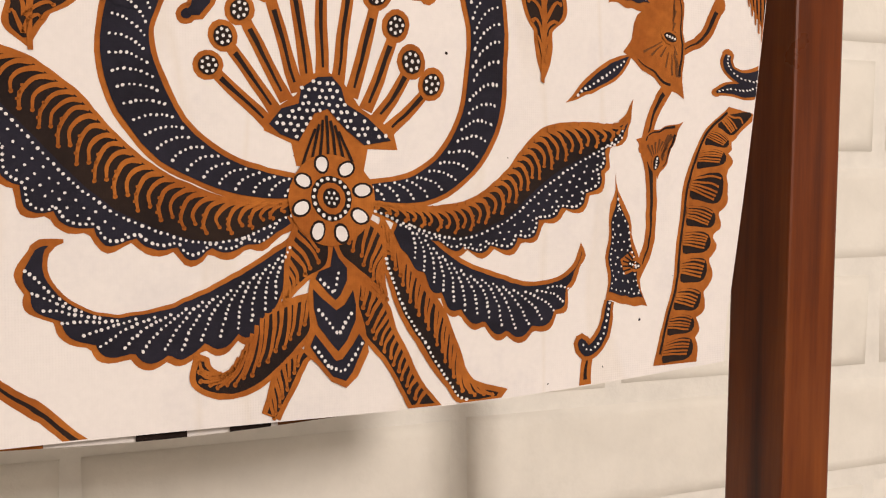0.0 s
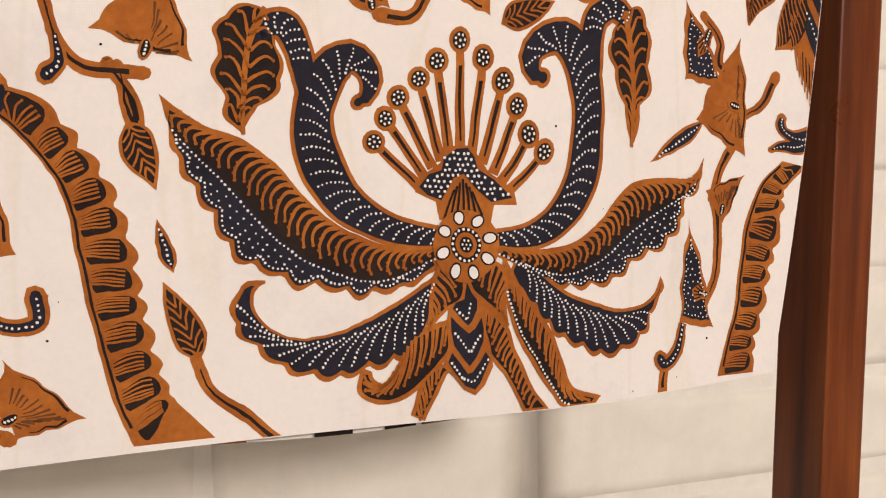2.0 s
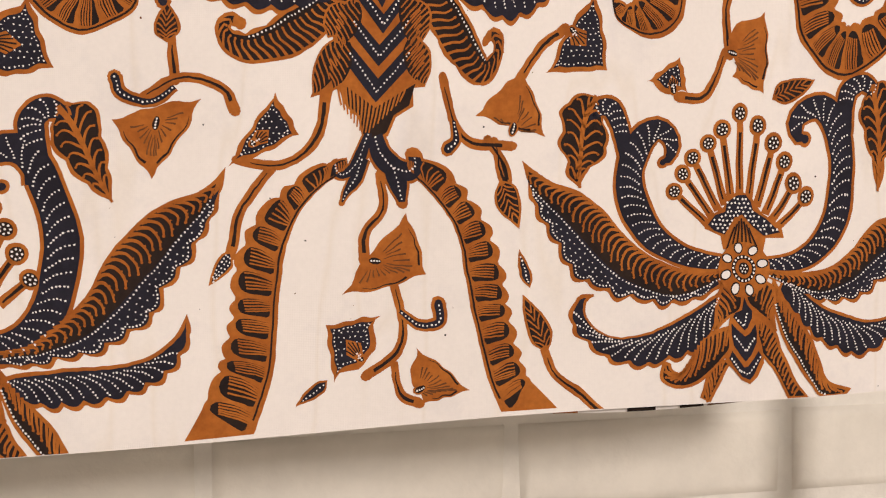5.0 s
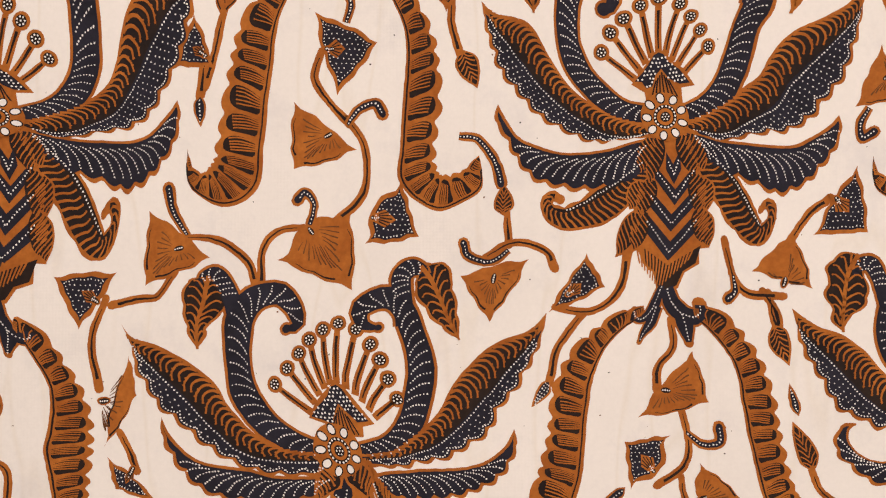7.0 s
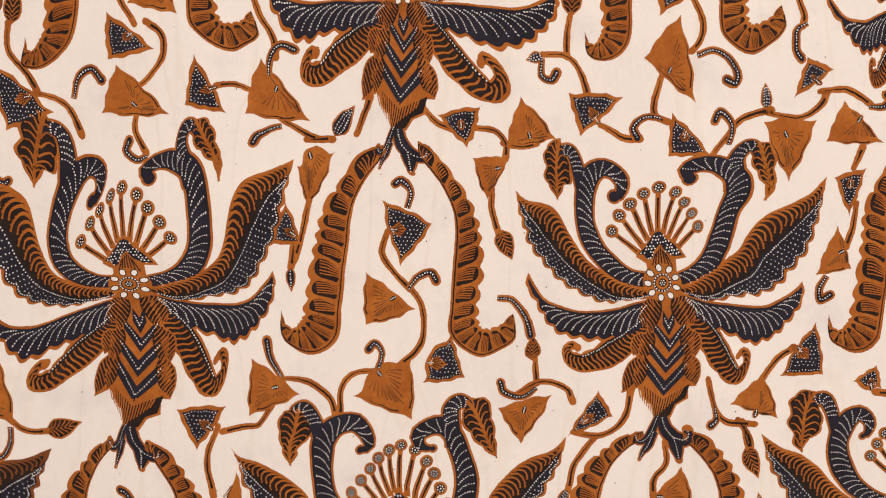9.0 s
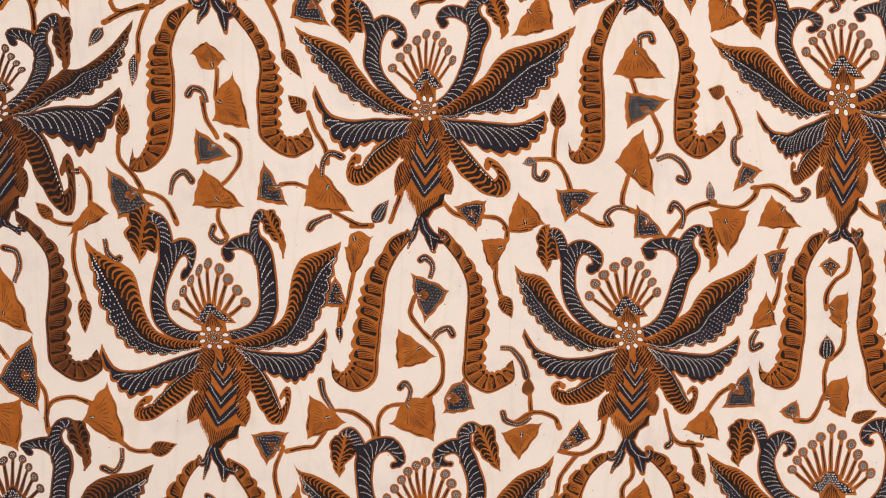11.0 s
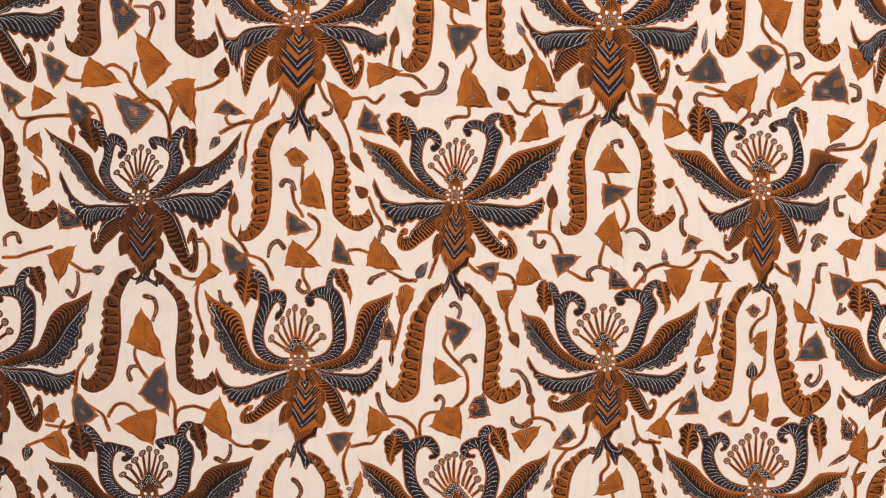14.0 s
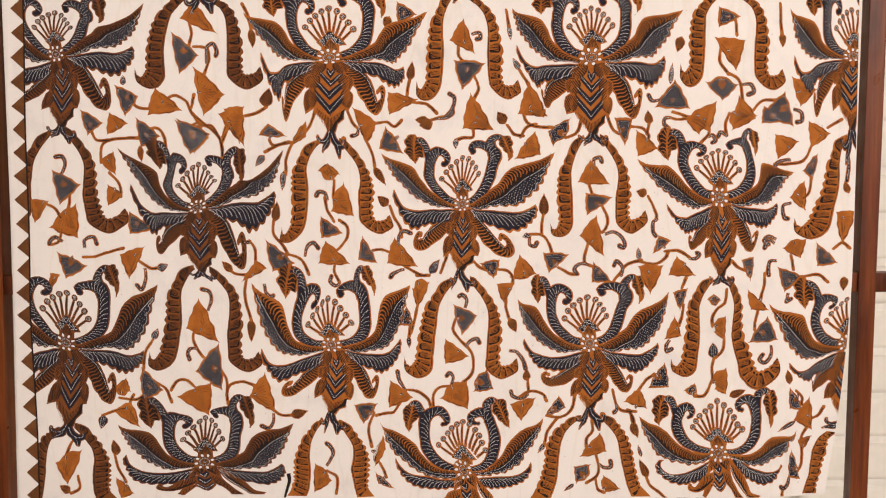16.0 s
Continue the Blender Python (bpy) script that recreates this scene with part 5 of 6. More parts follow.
# between the upper middle flowers
v = Vine()
v.bud((-112, 296), (-123, 313), 14.7)
v.stem([(-109, 293), (-101, 283), (-91, 281)])
v.stem([(-90, 316), (-86, 301), (-76, 293), (-53, 291)])
v.stem([(-91, 281), (-84, 291), (-74, 294)])
v.brown_leaf((-85, 270), (-74, 283), (-68, 257), (-97, 252))
v.brown_leaf((-79, 313), (-84, 311), (-62, 305), (-61, 315))
v.blue_leaf((-34, 282), (-28, 301), (-54, 286), (-48, 269))
v.stem([(-31, 278), (-18, 283), (-13, 298)])
v.blue_leaf((37, 284), (33, 300), (45, 269), (53, 300))
v.stem([(35, 283), (27, 290), (22, 305)])
v.stem([(54, 291), (67, 289), (75, 280), (75, 273)])
v.brown_leaf((74, 274), (61, 284), (86, 263), (63, 255))
v.bud((77, 293), (74, 312), 11.9)
v.stem([(76, 293), (74, 283)])
v.hook([(104, 302), (97, 301), (95, 294), (100, 289)])
v.stem([(104, 302), (115, 300), (127, 301)])
v.brown_leaf((149, 300), (125, 301), (141, 282), (155, 311))
v.stem([(152, 295), (154, 282), (145, 270)])
v.hook([(153, 277), (159, 279), (163, 272), (159, 269)])
v.brown_leaf((185, 308), (186, 287), (212, 300), (194, 314))
v.stem([(179, 305), (175, 292), (177, 281)])
v.hook([(178, 277), (170, 282), (166, 277)])
v.blue_leaf((238, 304), (226, 314), (224, 295), (249, 297))

# inside the arch of the upper eastern flower
v = Vine()
v.hook([(4, 240), (5, 249), (13, 251), (15, 245)])
v.brown_leaf((1, 238), (0, 244), (22, 217), (-13, 219))
v.stem([(-4, 218), (1, 208), (3, 201)])
v.blue_leaf((12, 189), (-4, 202), (26, 197), (-3, 177))
v.stem([(16, 186), (23, 172), (22, 159), (18, 153)])
v.brown_leaf((1, 138), (8, 170), (17, 123), (-11, 147))
v.hook([(19, 149), (32, 152), (44, 141), (45, 131), (38, 133)])
v.stem([(-3, 134), (-7, 121), (-6, 110), (-0, 107)])
v.bud((-62, 172), (-61, 204), 14.2)
v.stem([(-63, 172), (-64, 159), (-64, 150)])
v.bud((-80, 149), (-90, 145), 7.7, dotted=True)
v.stem([(-78, 149), (-65, 148), (-56, 139), (-50, 123)])
v.hook([(-80, 147), (-80, 136), (-74, 133), (-70, 138)])
v.blue_leaf((-44, 106), (-60, 123), (-31, 121), (-54, 100))
v.stem([(-40, 103), (-26, 96), (-18, 95)])
v.hook([(-3, 108), (-13, 109), (-21, 103), (-18, 95)])
v.blue_leaf((13, 98), (6, 109), (27, 86), (4, 86))
v.stem([(31, 85), (41, 98), (51, 109), (66, 113)])
v.hook([(41, 92), (43, 105), (35, 112), (32, 107)])
v.bud((65, 114), (64, 131), 8.0, dotted=True)
v.stem([(66, 112), (84, 108), (99, 116), (102, 123)])
v.brown_leaf((78, 98), (66, 104), (81, 72), (94, 105))
v.blue_leaf((98, 131), (91, 146), (85, 124), (105, 139))
v.stem([(101, 126), (114, 127), (125, 122), (130, 118)])
v.hook([(130, 116), (140, 116), (144, 121), (141, 123)])
v.brown_leaf((125, 109), (116, 117), (137, 94), (107, 95))
v.bud((74, 202), (60, 206), 12.6)
v.stem([(77, 197), (82, 187), (87, 175), (87, 169)])
v.hook([(89, 169), (83, 164), (83, 152), (87, 146)])
v.hook([(245, 141), (234, 145), (229, 139), (235, 134)])
v.blue_leaf((208, 100), (201, 112), (215, 116), (212, 88))
v.stem([(207, 99), (196, 103), (188, 111)])
v.hook([(246, 113), (237, 111), (235, 98), (236, 93)])

# beside the tail of the upper middle flower
v = Vine()
v.bud((-268, 189), (-283, 202), 13.9)
v.stem([(-266, 186), (-260, 172), (-253, 159), (-252, 149)])
v.hook([(-256, 136), (-254, 149), (-248, 155), (-239, 152)])
v.brown_leaf((-251, 128), (-260, 142), (-234, 109), (-269, 113))
v.stem([(-269, 127), (-279, 130), (-287, 130)])
v.blue_leaf((-291, 128), (-303, 145), (-287, 114), (-308, 118))
v.stem([(-251, 110), (-235, 100), (-225, 96)])
v.hook([(-248, 103), (-256, 101), (-264, 97), (-267, 92)])
v.bud((-214, 96), (-201, 117), 13.1, dotted=True)
v.stem([(-230, 95), (-217, 95)])
v.stem([(-199, 100), (-194, 113), (-192, 121)])
v.brown_leaf((-230, 86), (-237, 76), (-231, 53), (-216, 84))
v.stem([(-231, 55), (-235, 37), (-241, 18)])
v.blue_leaf((-241, 33), (-246, 51), (-254, 29), (-238, 28))
v.stem([(-241, 29), (-243, 13)])
v.bud((-243, 12), (-243, -4), 6.9, dotted=True)
v.blue_leaf((-132, 104), (-145, 110), (-122, 114), (-129, 92))
v.stem([(-155, 113), (-147, 105), (-134, 100), (-128, 97)])
v.stem([(-122, 102), (-111, 100), (-103, 92), (-104, 84)])
v.brown_leaf((-88, 97), (-93, 119), (-74, 97), (-101, 92))
v.stem([(-103, 92), (-93, 90), (-85, 92)])
v.brown_leaf((-108, 76), (-123, 81), (-115, 59), (-103, 82))
v.stem([(-112, 61), (-112, 48), (-108, 36)])
v.bud((-107, 36), (-99, 16), 13.5)

# inside the arch of the upper middle flower
v = Vine()
v.hook([(-167, 50), (-165, 61), (-171, 68), (-175, 66)])
v.blue_leaf((-176, 36), (-181, 52), (-154, 40), (-171, 17))
v.stem([(-181, 33), (-184, 21), (-176, 8), (-166, -2)])
v.brown_leaf((-176, -8), (-193, 5), (-193, -24), (-166, -16))
v.hook([(-166, -3), (-160, 5), (-152, 8), (-148, 2)])
v.stem([(-166, -2), (-158, -13), (-157, -32), (-163, -45), (-171, -52)])
v.blue_leaf((-153, -52), (-140, -36), (-132, -60), (-155, -63))
v.brown_leaf((-187, -57), (-199, -73), (-167, -86), (-167, -52))
v.hook([(-187, -55), (-184, -45), (-189, -39), (-193, -43)])
v.stem([(-192, -57), (-203, -59), (-211, -70), (-212, -86)])
v.brown_leaf((-254, -67), (-268, -52), (-270, -84), (-242, -72))
v.stem([(-253, -62), (-232, -64), (-219, -75), (-215, -86)])
v.hook([(-250, -61), (-257, -48), (-259, -36)])
v.stem([(-258, -81), (-265, -92), (-274, -94), (-288, -97)])
v.blue_leaf((-298, -95), (-317, -84), (-290, -82), (-307, -106))

# beside the tail of the middle flower
v = Vine()
v.hook([(-108, -9), (-98, -10), (-90, -21), (-86, -34)])
v.bud((-85, -51), (-85, -34), 11.7)
v.stem([(-83, -51), (-82, -64)])
v.hook([(-82, -68), (-92, -75), (-103, -72), (-106, -65)])
v.stem([(-95, -73), (-79, -65), (-63, -69), (-59, -76)])
v.brown_leaf((-90, -83), (-105, -83), (-92, -103), (-75, -76))
v.blue_leaf((-50, -91), (-42, -73), (-34, -88), (-58, -99))
v.stem([(-55, -99), (-37, -101), (-24, -88), (-20, -72)])
v.stem([(-43, -103), (-55, -118), (-61, -138)])
v.bud((-60, -138), (-70, -152), 7.7, dotted=True)
v.stem([(32, -65), (36, -82), (44, -92), (60, -93)])
v.hook([(36, -82), (37, -90), (33, -94)])
v.brown_leaf((63, -87), (67, -63), (76, -87), (49, -79))
v.stem([(65, -66), (75, -50), (85, -42)])
v.blue_leaf((90, -42), (100, -28), (105, -57), (81, -58))
v.stem([(55, -93), (58, -106), (61, -112)])
v.bud((57, -108), (66, -130), 12.3)

# inside the arch of the eastern flower and beside it
v = Vine()
v.blue_leaf((165, 54), (156, 60), (164, 67), (173, 59))
v.stem([(181, 72), (179, 56), (169, 48), (163, 38), (163, 27)])
v.brown_leaf((167, 26), (179, 37), (178, 8), (166, 17))
v.stem([(178, 9), (177, -7), (170, -17)])
v.bud((165, -20), (164, 3), 13.9, dotted=True)
v.stem([(166, -20), (163, -36), (165, -49)])
v.brown_leaf((166, -50), (182, -33), (182, -66), (169, -60))
v.bud((187, -72), (209, -62), 11.7)
v.stem([(163, -52), (158, -65), (151, -72), (143, -71)])
v.blue_leaf((138, -68), (127, -64), (140, -55), (143, -68))
v.blue_leaf((120, 66), (128, 74), (120, 48), (112, 69))
v.stem([(123, 79), (127, 88)])
v.stem([(124, 51), (122, 38), (119, 27)])
v.brown_leaf((117, 22), (113, 36), (121, 12), (102, 9))
v.hook([(107, 6), (102, -2), (103, -10), (109, -7)])
v.brown_leaf((226, 61), (210, 72), (234, 48), (214, 48))
v.stem([(230, 93), (230, 77), (226, 61)])
v.stem([(224, 48), (220, 35), (219, 22)])
v.blue_leaf((228, 16), (235, 34), (247, 7), (214, 4))
v.hook([(241, -1), (242, -14), (234, -25), (227, -20), (231, -14)])

# the north-eastern part
v = Vine()
v.brown_leaf((-166, 403), (-166, 430), (-154, 391), (-182, 407))
v.hook([(-156, 413), (-146, 415), (-144, 408), (-149, 407)])
v.stem([(-173, 396), (-173, 385), (-164, 376)])
v.blue_leaf((-162, 367), (-177, 378), (-142, 374), (-168, 345))
v.stem([(-153, 359), (-147, 344), (-153, 330)])
v.brown_leaf((-149, 304), (-157, 332), (-132, 292), (-166, 293))
v.hook([(-194, 304), (-183, 315), (-179, 330), (-186, 337)])
v.bud((-213, 301), (-232, 303), 12.1)
v.stem([(-213, 301), (-194, 306)])
v.brown_leaf((-243, 327), (-265, 337), (-231, 329), (-264, 312))
v.stem([(-231, 325), (-216, 323), (-204, 313)])
v.bud((-238, 353), (-234, 380), 11.7)
v.stem([(-238, 353), (-241, 338)])
v.blue_leaf((-245, 441), (-252, 455), (-230, 440), (-252, 431))
v.bud((-263, 437), (-271, 424), 11.9)
v.bud((-447, 425), (-445, 399), 11.9)
v.stem([(-447, 425), (-450, 440), (-457, 455)])
v.stem([(-110, 442), (-107, 424)])
v.bud((-107, 424), (-105, 405), 7.1, dotted=True)
v.brown_leaf((-80, 318), (-80, 347), (-60, 308), (-92, 311))
v.bud((-93, 366), (-102, 382), 8.8, dotted=True)
v.stem([(-93, 366), (-82, 347)])
v.blue_leaf((106, 325), (109, 347), (125, 316), (87, 318))
v.bud((103, 345), (106, 373), 7.3, dotted=True)
v.hook([(91, 325), (80, 324), (75, 332)])
v.stem([(109, 309), (128, 303)])
v.brown_leaf((139, 305), (161, 320), (154, 285), (128, 303))
v.blue_leaf((177, 431), (166, 442), (190, 431), (166, 420))
v.stem([(186, 424), (188, 410)])
v.brown_leaf((177, 388), (163, 403), (187, 366), (196, 399))
v.stem([(167, 388), (167, 374), (177, 359)])
v.blue_leaf((169, 352), (152, 347), (171, 326), (188, 344))
v.stem([(178, 359), (193, 348), (197, 322)])
v.hook([(196, 344), (207, 344), (211, 335), (204, 331)])
v.brown_leaf((190, 304), (193, 326), (213, 304), (187, 290))
v.stem([(212, 311), (222, 322), (238, 323)])
v.blue_leaf((254, 316), (251, 331), (261, 292), (228, 306))
v.hook([(263, 311), (274, 307), (274, 296), (268, 294)])
v.brown_leaf((269, 333), (263, 351), (290, 336), (273, 318))
v.brown_leaf((300, 277), (285, 293), (310, 280), (289, 264))
v.stem([(311, 288), (325, 296)])
v.stem([(289, 267), (281, 248), (268, 241), (243, 240)])
v.brown_leaf((259, 262), (242, 277), (269, 269), (246, 250))
v.hook([(261, 245), (245, 243), (239, 235)])
v.blue_leaf((290, 239), (296, 251), (291, 222), (279, 232))
v.stem([(289, 226), (287, 204), (277, 193)])
v.brown_leaf((271, 200), (280, 215), (281, 181), (263, 197))
v.hook([(264, 189), (253, 185), (254, 170), (259, 168)])
v.bud((117, 407), (112, 387), 13.2)
v.bud((246, 409), (248, 391), 10.1)
v.stem([(243, 445), (246, 409)])

# along the east edge
v = Vine()
v.hook([(337, 248), (338, 233), (336, 217)])
v.bud((339, 200), (333, 218), 10.2)
v.brown_leaf((332, 170), (325, 174), (333, 136), (347, 174))
v.blue_leaf((314, 121), (300, 133), (324, 110), (301, 106))
v.stem([(323, 129), (333, 135), (341, 129)])
v.hook([(243, 135), (234, 141), (230, 129)])
v.brown_leaf((267, 137), (256, 129), (277, 118), (283, 140))
v.blue_leaf((263, 86), (250, 101), (277, 91), (258, 73))
v.stem([(265, 118), (268, 103)])
v.stem([(279, 91), (302, 93), (313, 84)])
v.hook([(262, 69), (260, 57), (266, 61)])
v.bud((336, 91), (336, 71), 11.8)
v.blue_leaf((278, -71), (268, -62), (285, -88), (269, -87))
v.bud((268, -55), (264, -35), 10.8)
v.blue_leaf((280, -172), (272, -147), (269, -181), (283, -183))
v.stem([(281, -174), (286, -162), (286, -145), (284, -138)])
v.brown_leaf((287, -140), (281, -132), (297, -127), (288, -143))
v.stem([(283, -132), (287, -122), (291, -116)])
v.brown_leaf((293, -99), (294, -76), (297, -115), (276, -102))
v.bud((278, -104), (252, -120), 6.8, dotted=True)
v.stem([(297, -102), (308, -97), (313, -88)])
v.stem([(278, -66), (284, -73), (284, -82), (287, -84)])
v.hook([(270, -184), (267, -194), (262, -199), (259, -197)])
v.stem([(261, -200), (261, -209)])

# the arch of the middle flower, down to the hem
v = Vine()
v.stem([(53, -92), (58, -100), (60, -109)])
v.bud((71, -157), (66, -139), 5.8, dotted=True)
v.bud((80, -186), (68, -159), 11.8)
v.stem([(79, -187), (84, -197), (96, -206), (105, -214)])
v.stem([(4, -108), (5, -119), (-3, -130), (-4, -140)])
v.brown_leaf((-0, -143), (14, -126), (21, -148), (-10, -155))
v.stem([(9, -154), (13, -167), (11, -183), (-1, -192)])
v.hook([(12, -165), (20, -171), (29, -170), (29, -162)])
v.blue_leaf((-5, -186), (1, -169), (-19, -172), (-16, -193))
v.bud((-20, -194), (-34, -206), 6.6, dotted=True)
v.stem([(10, -191), (12, -202), (18, -206)])
v.brown_leaf((20, -201), (21, -184), (41, -201), (23, -205))
v.stem([(53, -92), (59, -101), (60, -108)])
v.stem([(-293, -96), (-300, -115), (-297, -139)])
v.brown_leaf((-295, -147), (-282, -128), (-293, -168), (-278, -145))
v.stem([(-285, -166), (-280, -175), (-278, -182)])
v.blue_leaf((-279, -184), (-291, -179), (-268, -199), (-287, -193))

# the south-western part
v = Vine()
v.hook([(-360, -169), (-350, -153), (-354, -141), (-359, -137)])
v.brown_leaf((-362, -177), (-374, -168), (-376, -204), (-355, -189))
v.stem([(-357, -177), (-345, -185), (-347, -206)])
v.stem([(-716, -139), (-723, -155)])
v.brown_leaf((-725, -157), (-703, -151), (-723, -194), (-736, -167))
v.stem([(-708, -187), (-707, -203), (-717, -209)])
v.bud((-720, -209), (-735, -199), 12.4)
v.bud((-651, -155), (-656, -133), 14.4)
v.stem([(-655, -155), (-650, -175), (-642, -191)])
v.brown_leaf((-642, -191), (-653, -189), (-632, -209), (-648, -215))
v.bud((-667, -98), (-673, -118), 14.5, dotted=True)
v.stem([(-667, -98), (-651, -92), (-635, -88)])
v.brown_leaf((-635, -88), (-629, -82), (-620, -113), (-652, -93))
v.stem([(-630, -80), (-626, -72)])
v.brown_leaf((-642, -68), (-651, -62), (-635, -48), (-630, -64))
v.stem([(-642, -74), (-622, -77), (-610, -70)])
v.blue_leaf((-602, -58), (-611, -35), (-586, -62), (-611, -75))
v.bud((-594, 6), (-587, 24), 11.1, dotted=True)
v.stem([(-595, 9), (-606, -11), (-609, -31)])
v.stem([(-590, -54), (-579, -62), (-573, -78)])


# ---- the flowers, row by row from the hem up ----
flower({"c": (0, 1.001), "wl": (-0.097, 1.062), "wr": (0.105, 1.071), "ll": (-0.088, 1.008), "lr": (0.091, 1.002), "hl": (-0.069, 1.056), "hr": (0.066, 1.055), "tl": (-0.062, 1.092), "tr": (0.054, 1.094), "il": (-0.039, 1.083), "ir": (0.028, 1.085), "st": (-0.003, 1.068), "k": (-0, 0.907), "gl": (-0.066, 0.955), "gr": (0.058, 0.945), "bl": (-0.048, 0.963), "br": (0.059, 0.961), "ol": (-0.058, 1.043), "or": (0.05, 1.048), "kl": (-0.013, 0.883), "kr": (0.013, 0.883), "ql": (-0.016, 0.899), "qr": (0.02, 0.902)},
       {"lt": (-0.017, 0.897), "ls": (-0.05, 0.872), "lo": (-0.059, 0.836), "li": (-0.041, 0.836), "lb": (-0.079, 0.783), "lp": (-0.052, 0.784), "rt": (0.022, 0.897), "rs": (0.047, 0.876), "ro": (0.06, 0.834), "ri": (0.044, 0.835), "rb": (0.081, 0.788), "rp": (0.058, 0.788)}, seed=1, long=True)
flower({"c": (-0.349, 1.001), "wl": (-0.457, 1.085), "wr": (-0.241, 1.082), "ll": (-0.445, 0.995), "lr": (-0.255, 1.009), "hl": (-0.41, 1.064), "hr": (-0.289, 1.068), "tl": (-0.392, 1.105), "tr": (-0.31, 1.107), "il": (-0.367, 1.085), "ir": (-0.324, 1.088), "st": (-0.352, 1.069), "k": (-0.353, 0.902), "gl": (-0.419, 0.935), "gr": (-0.286, 0.941), "bl": (-0.398, 0.959), "br": (-0.284, 0.962), "ol": (-0.402, 1.039), "or": (-0.294, 1.045), "kl": (-0.361, 0.879), "kr": (-0.344, 0.878), "ql": (-0.365, 0.897), "qr": (-0.331, 0.888)},
       {"lt": (-0.367, 0.892), "ls": (-0.394, 0.86), "lo": (-0.403, 0.826), "li": (-0.381, 0.826), "lb": (-0.413, 0.788), "lp": (-0.388, 0.788), "rt": (-0.336, 0.89), "rs": (-0.311, 0.863), "ro": (-0.302, 0.827), "ri": (-0.326, 0.827), "rb": (-0.297, 0.788), "rp": (-0.318, 0.787)}, seed=2, long=True)
flower({"c": (-0.716, 1.003), "wl": (-0.832, 1.072), "wr": (-0.585, 1.084), "ll": (-0.807, 1.017), "lr": (-0.609, 0.993), "hr": (-0.643, 1.067), "tr": (-0.661, 1.109), "ir": (-0.686, 1.088), "st": (-0.711, 1.077), "k": (-0.719, 0.879), "gl": (-0.792, 0.929), "gr": (-0.649, 0.932), "bl": (-0.763, 0.961), "br": (-0.648, 0.965), "or": (-0.652, 1.048), "kl": (-0.742, 0.869), "kr": (-0.706, 0.859)},
       {"lt": (-0.735, 0.88), "ls": (-0.759, 0.861), "lo": (-0.771, 0.817), "li": (-0.754, 0.817), "lb": (-0.781, 0.768), "lp": (-0.765, 0.768), "rt": (-0.703, 0.884), "rs": (-0.673, 0.856), "ro": (-0.664, 0.817), "ri": (-0.688, 0.817), "rb": (-0.656, 0.781), "rp": (-0.683, 0.781)}, seed=6, long=True, brown=D_)
flower({"c": (0.343, 1), "wl": (0.237, 1.055), "wr": (0.435, 1.061), "ll": (0.266, 0.975), "lr": (0.423, 0.985), "hl": (0.286, 1.047), "tl": (0.294, 1.084), "il": (0.321, 1.066), "st": (0.341, 1.063), "k": (0.34, 0.888), "gl": (0.298, 0.939), "gr": (0.396, 0.931), "bl": (0.298, 0.956), "br": (0.395, 0.956), "ol": (0.293, 1.037), "kl": (0.313, 0.885), "sl": (0.313, 0.925)},
       None, seed=7)
flower({"c": (-0.529, 0.836), "wl": (-0.649, 0.888), "wr": (-0.404, 0.89), "ll": (-0.639, 0.845), "lr": (-0.422, 0.834), "hl": (-0.602, 0.883), "hr": (-0.464, 0.884), "tl": (-0.597, 0.926), "tr": (-0.481, 0.93), "il": (-0.563, 0.904), "ir": (-0.507, 0.912), "st": (-0.526, 0.902), "bl": (-0.605, 0.803), "br": (-0.447, 0.804), "ol": (-0.587, 0.872), "or": (-0.477, 0.874)},
       None, seed=12, short={"body": hem_body}, brown=D_)
flower({"c": (-0.171, 0.826), "ewl": (-0.285, 0.893), "ewr": (-0.062, 0.898), "ell": (-0.264, 0.844), "elr": (-0.079, 0.837), "ehl": (-0.245, 0.88), "ehr": (-0.108, 0.884), "est": (-0.172, 0.893), "esa": (-0.205, 0.861), "esb": (-0.141, 0.853), "ecr": (-0.173, 0.861), "eol": (-0.231, 0.871), "eor": (-0.12, 0.87), "etl": (-0.235, 0.924), "etr": (-0.133, 0.928)},
       None, seed=13, short=E_LOOK)
flower({"c": (0.174, 0.85), "dwl": (0.067, 0.901), "dwr": (0.278, 0.882), "dll": (0.098, 0.839), "dlr": (0.258, 0.836), "dhl": (0.094, 0.888), "dhr": (0.243, 0.885), "dst": (0.171, 0.922), "dsa": (0.139, 0.886), "dsb": (0.205, 0.883), "dbl": (0.127, 0.805), "dbr": (0.233, 0.806), "dol": (0.11, 0.893), "dor": (0.231, 0.897)},
       None, seed=14, short=D_LOOK)
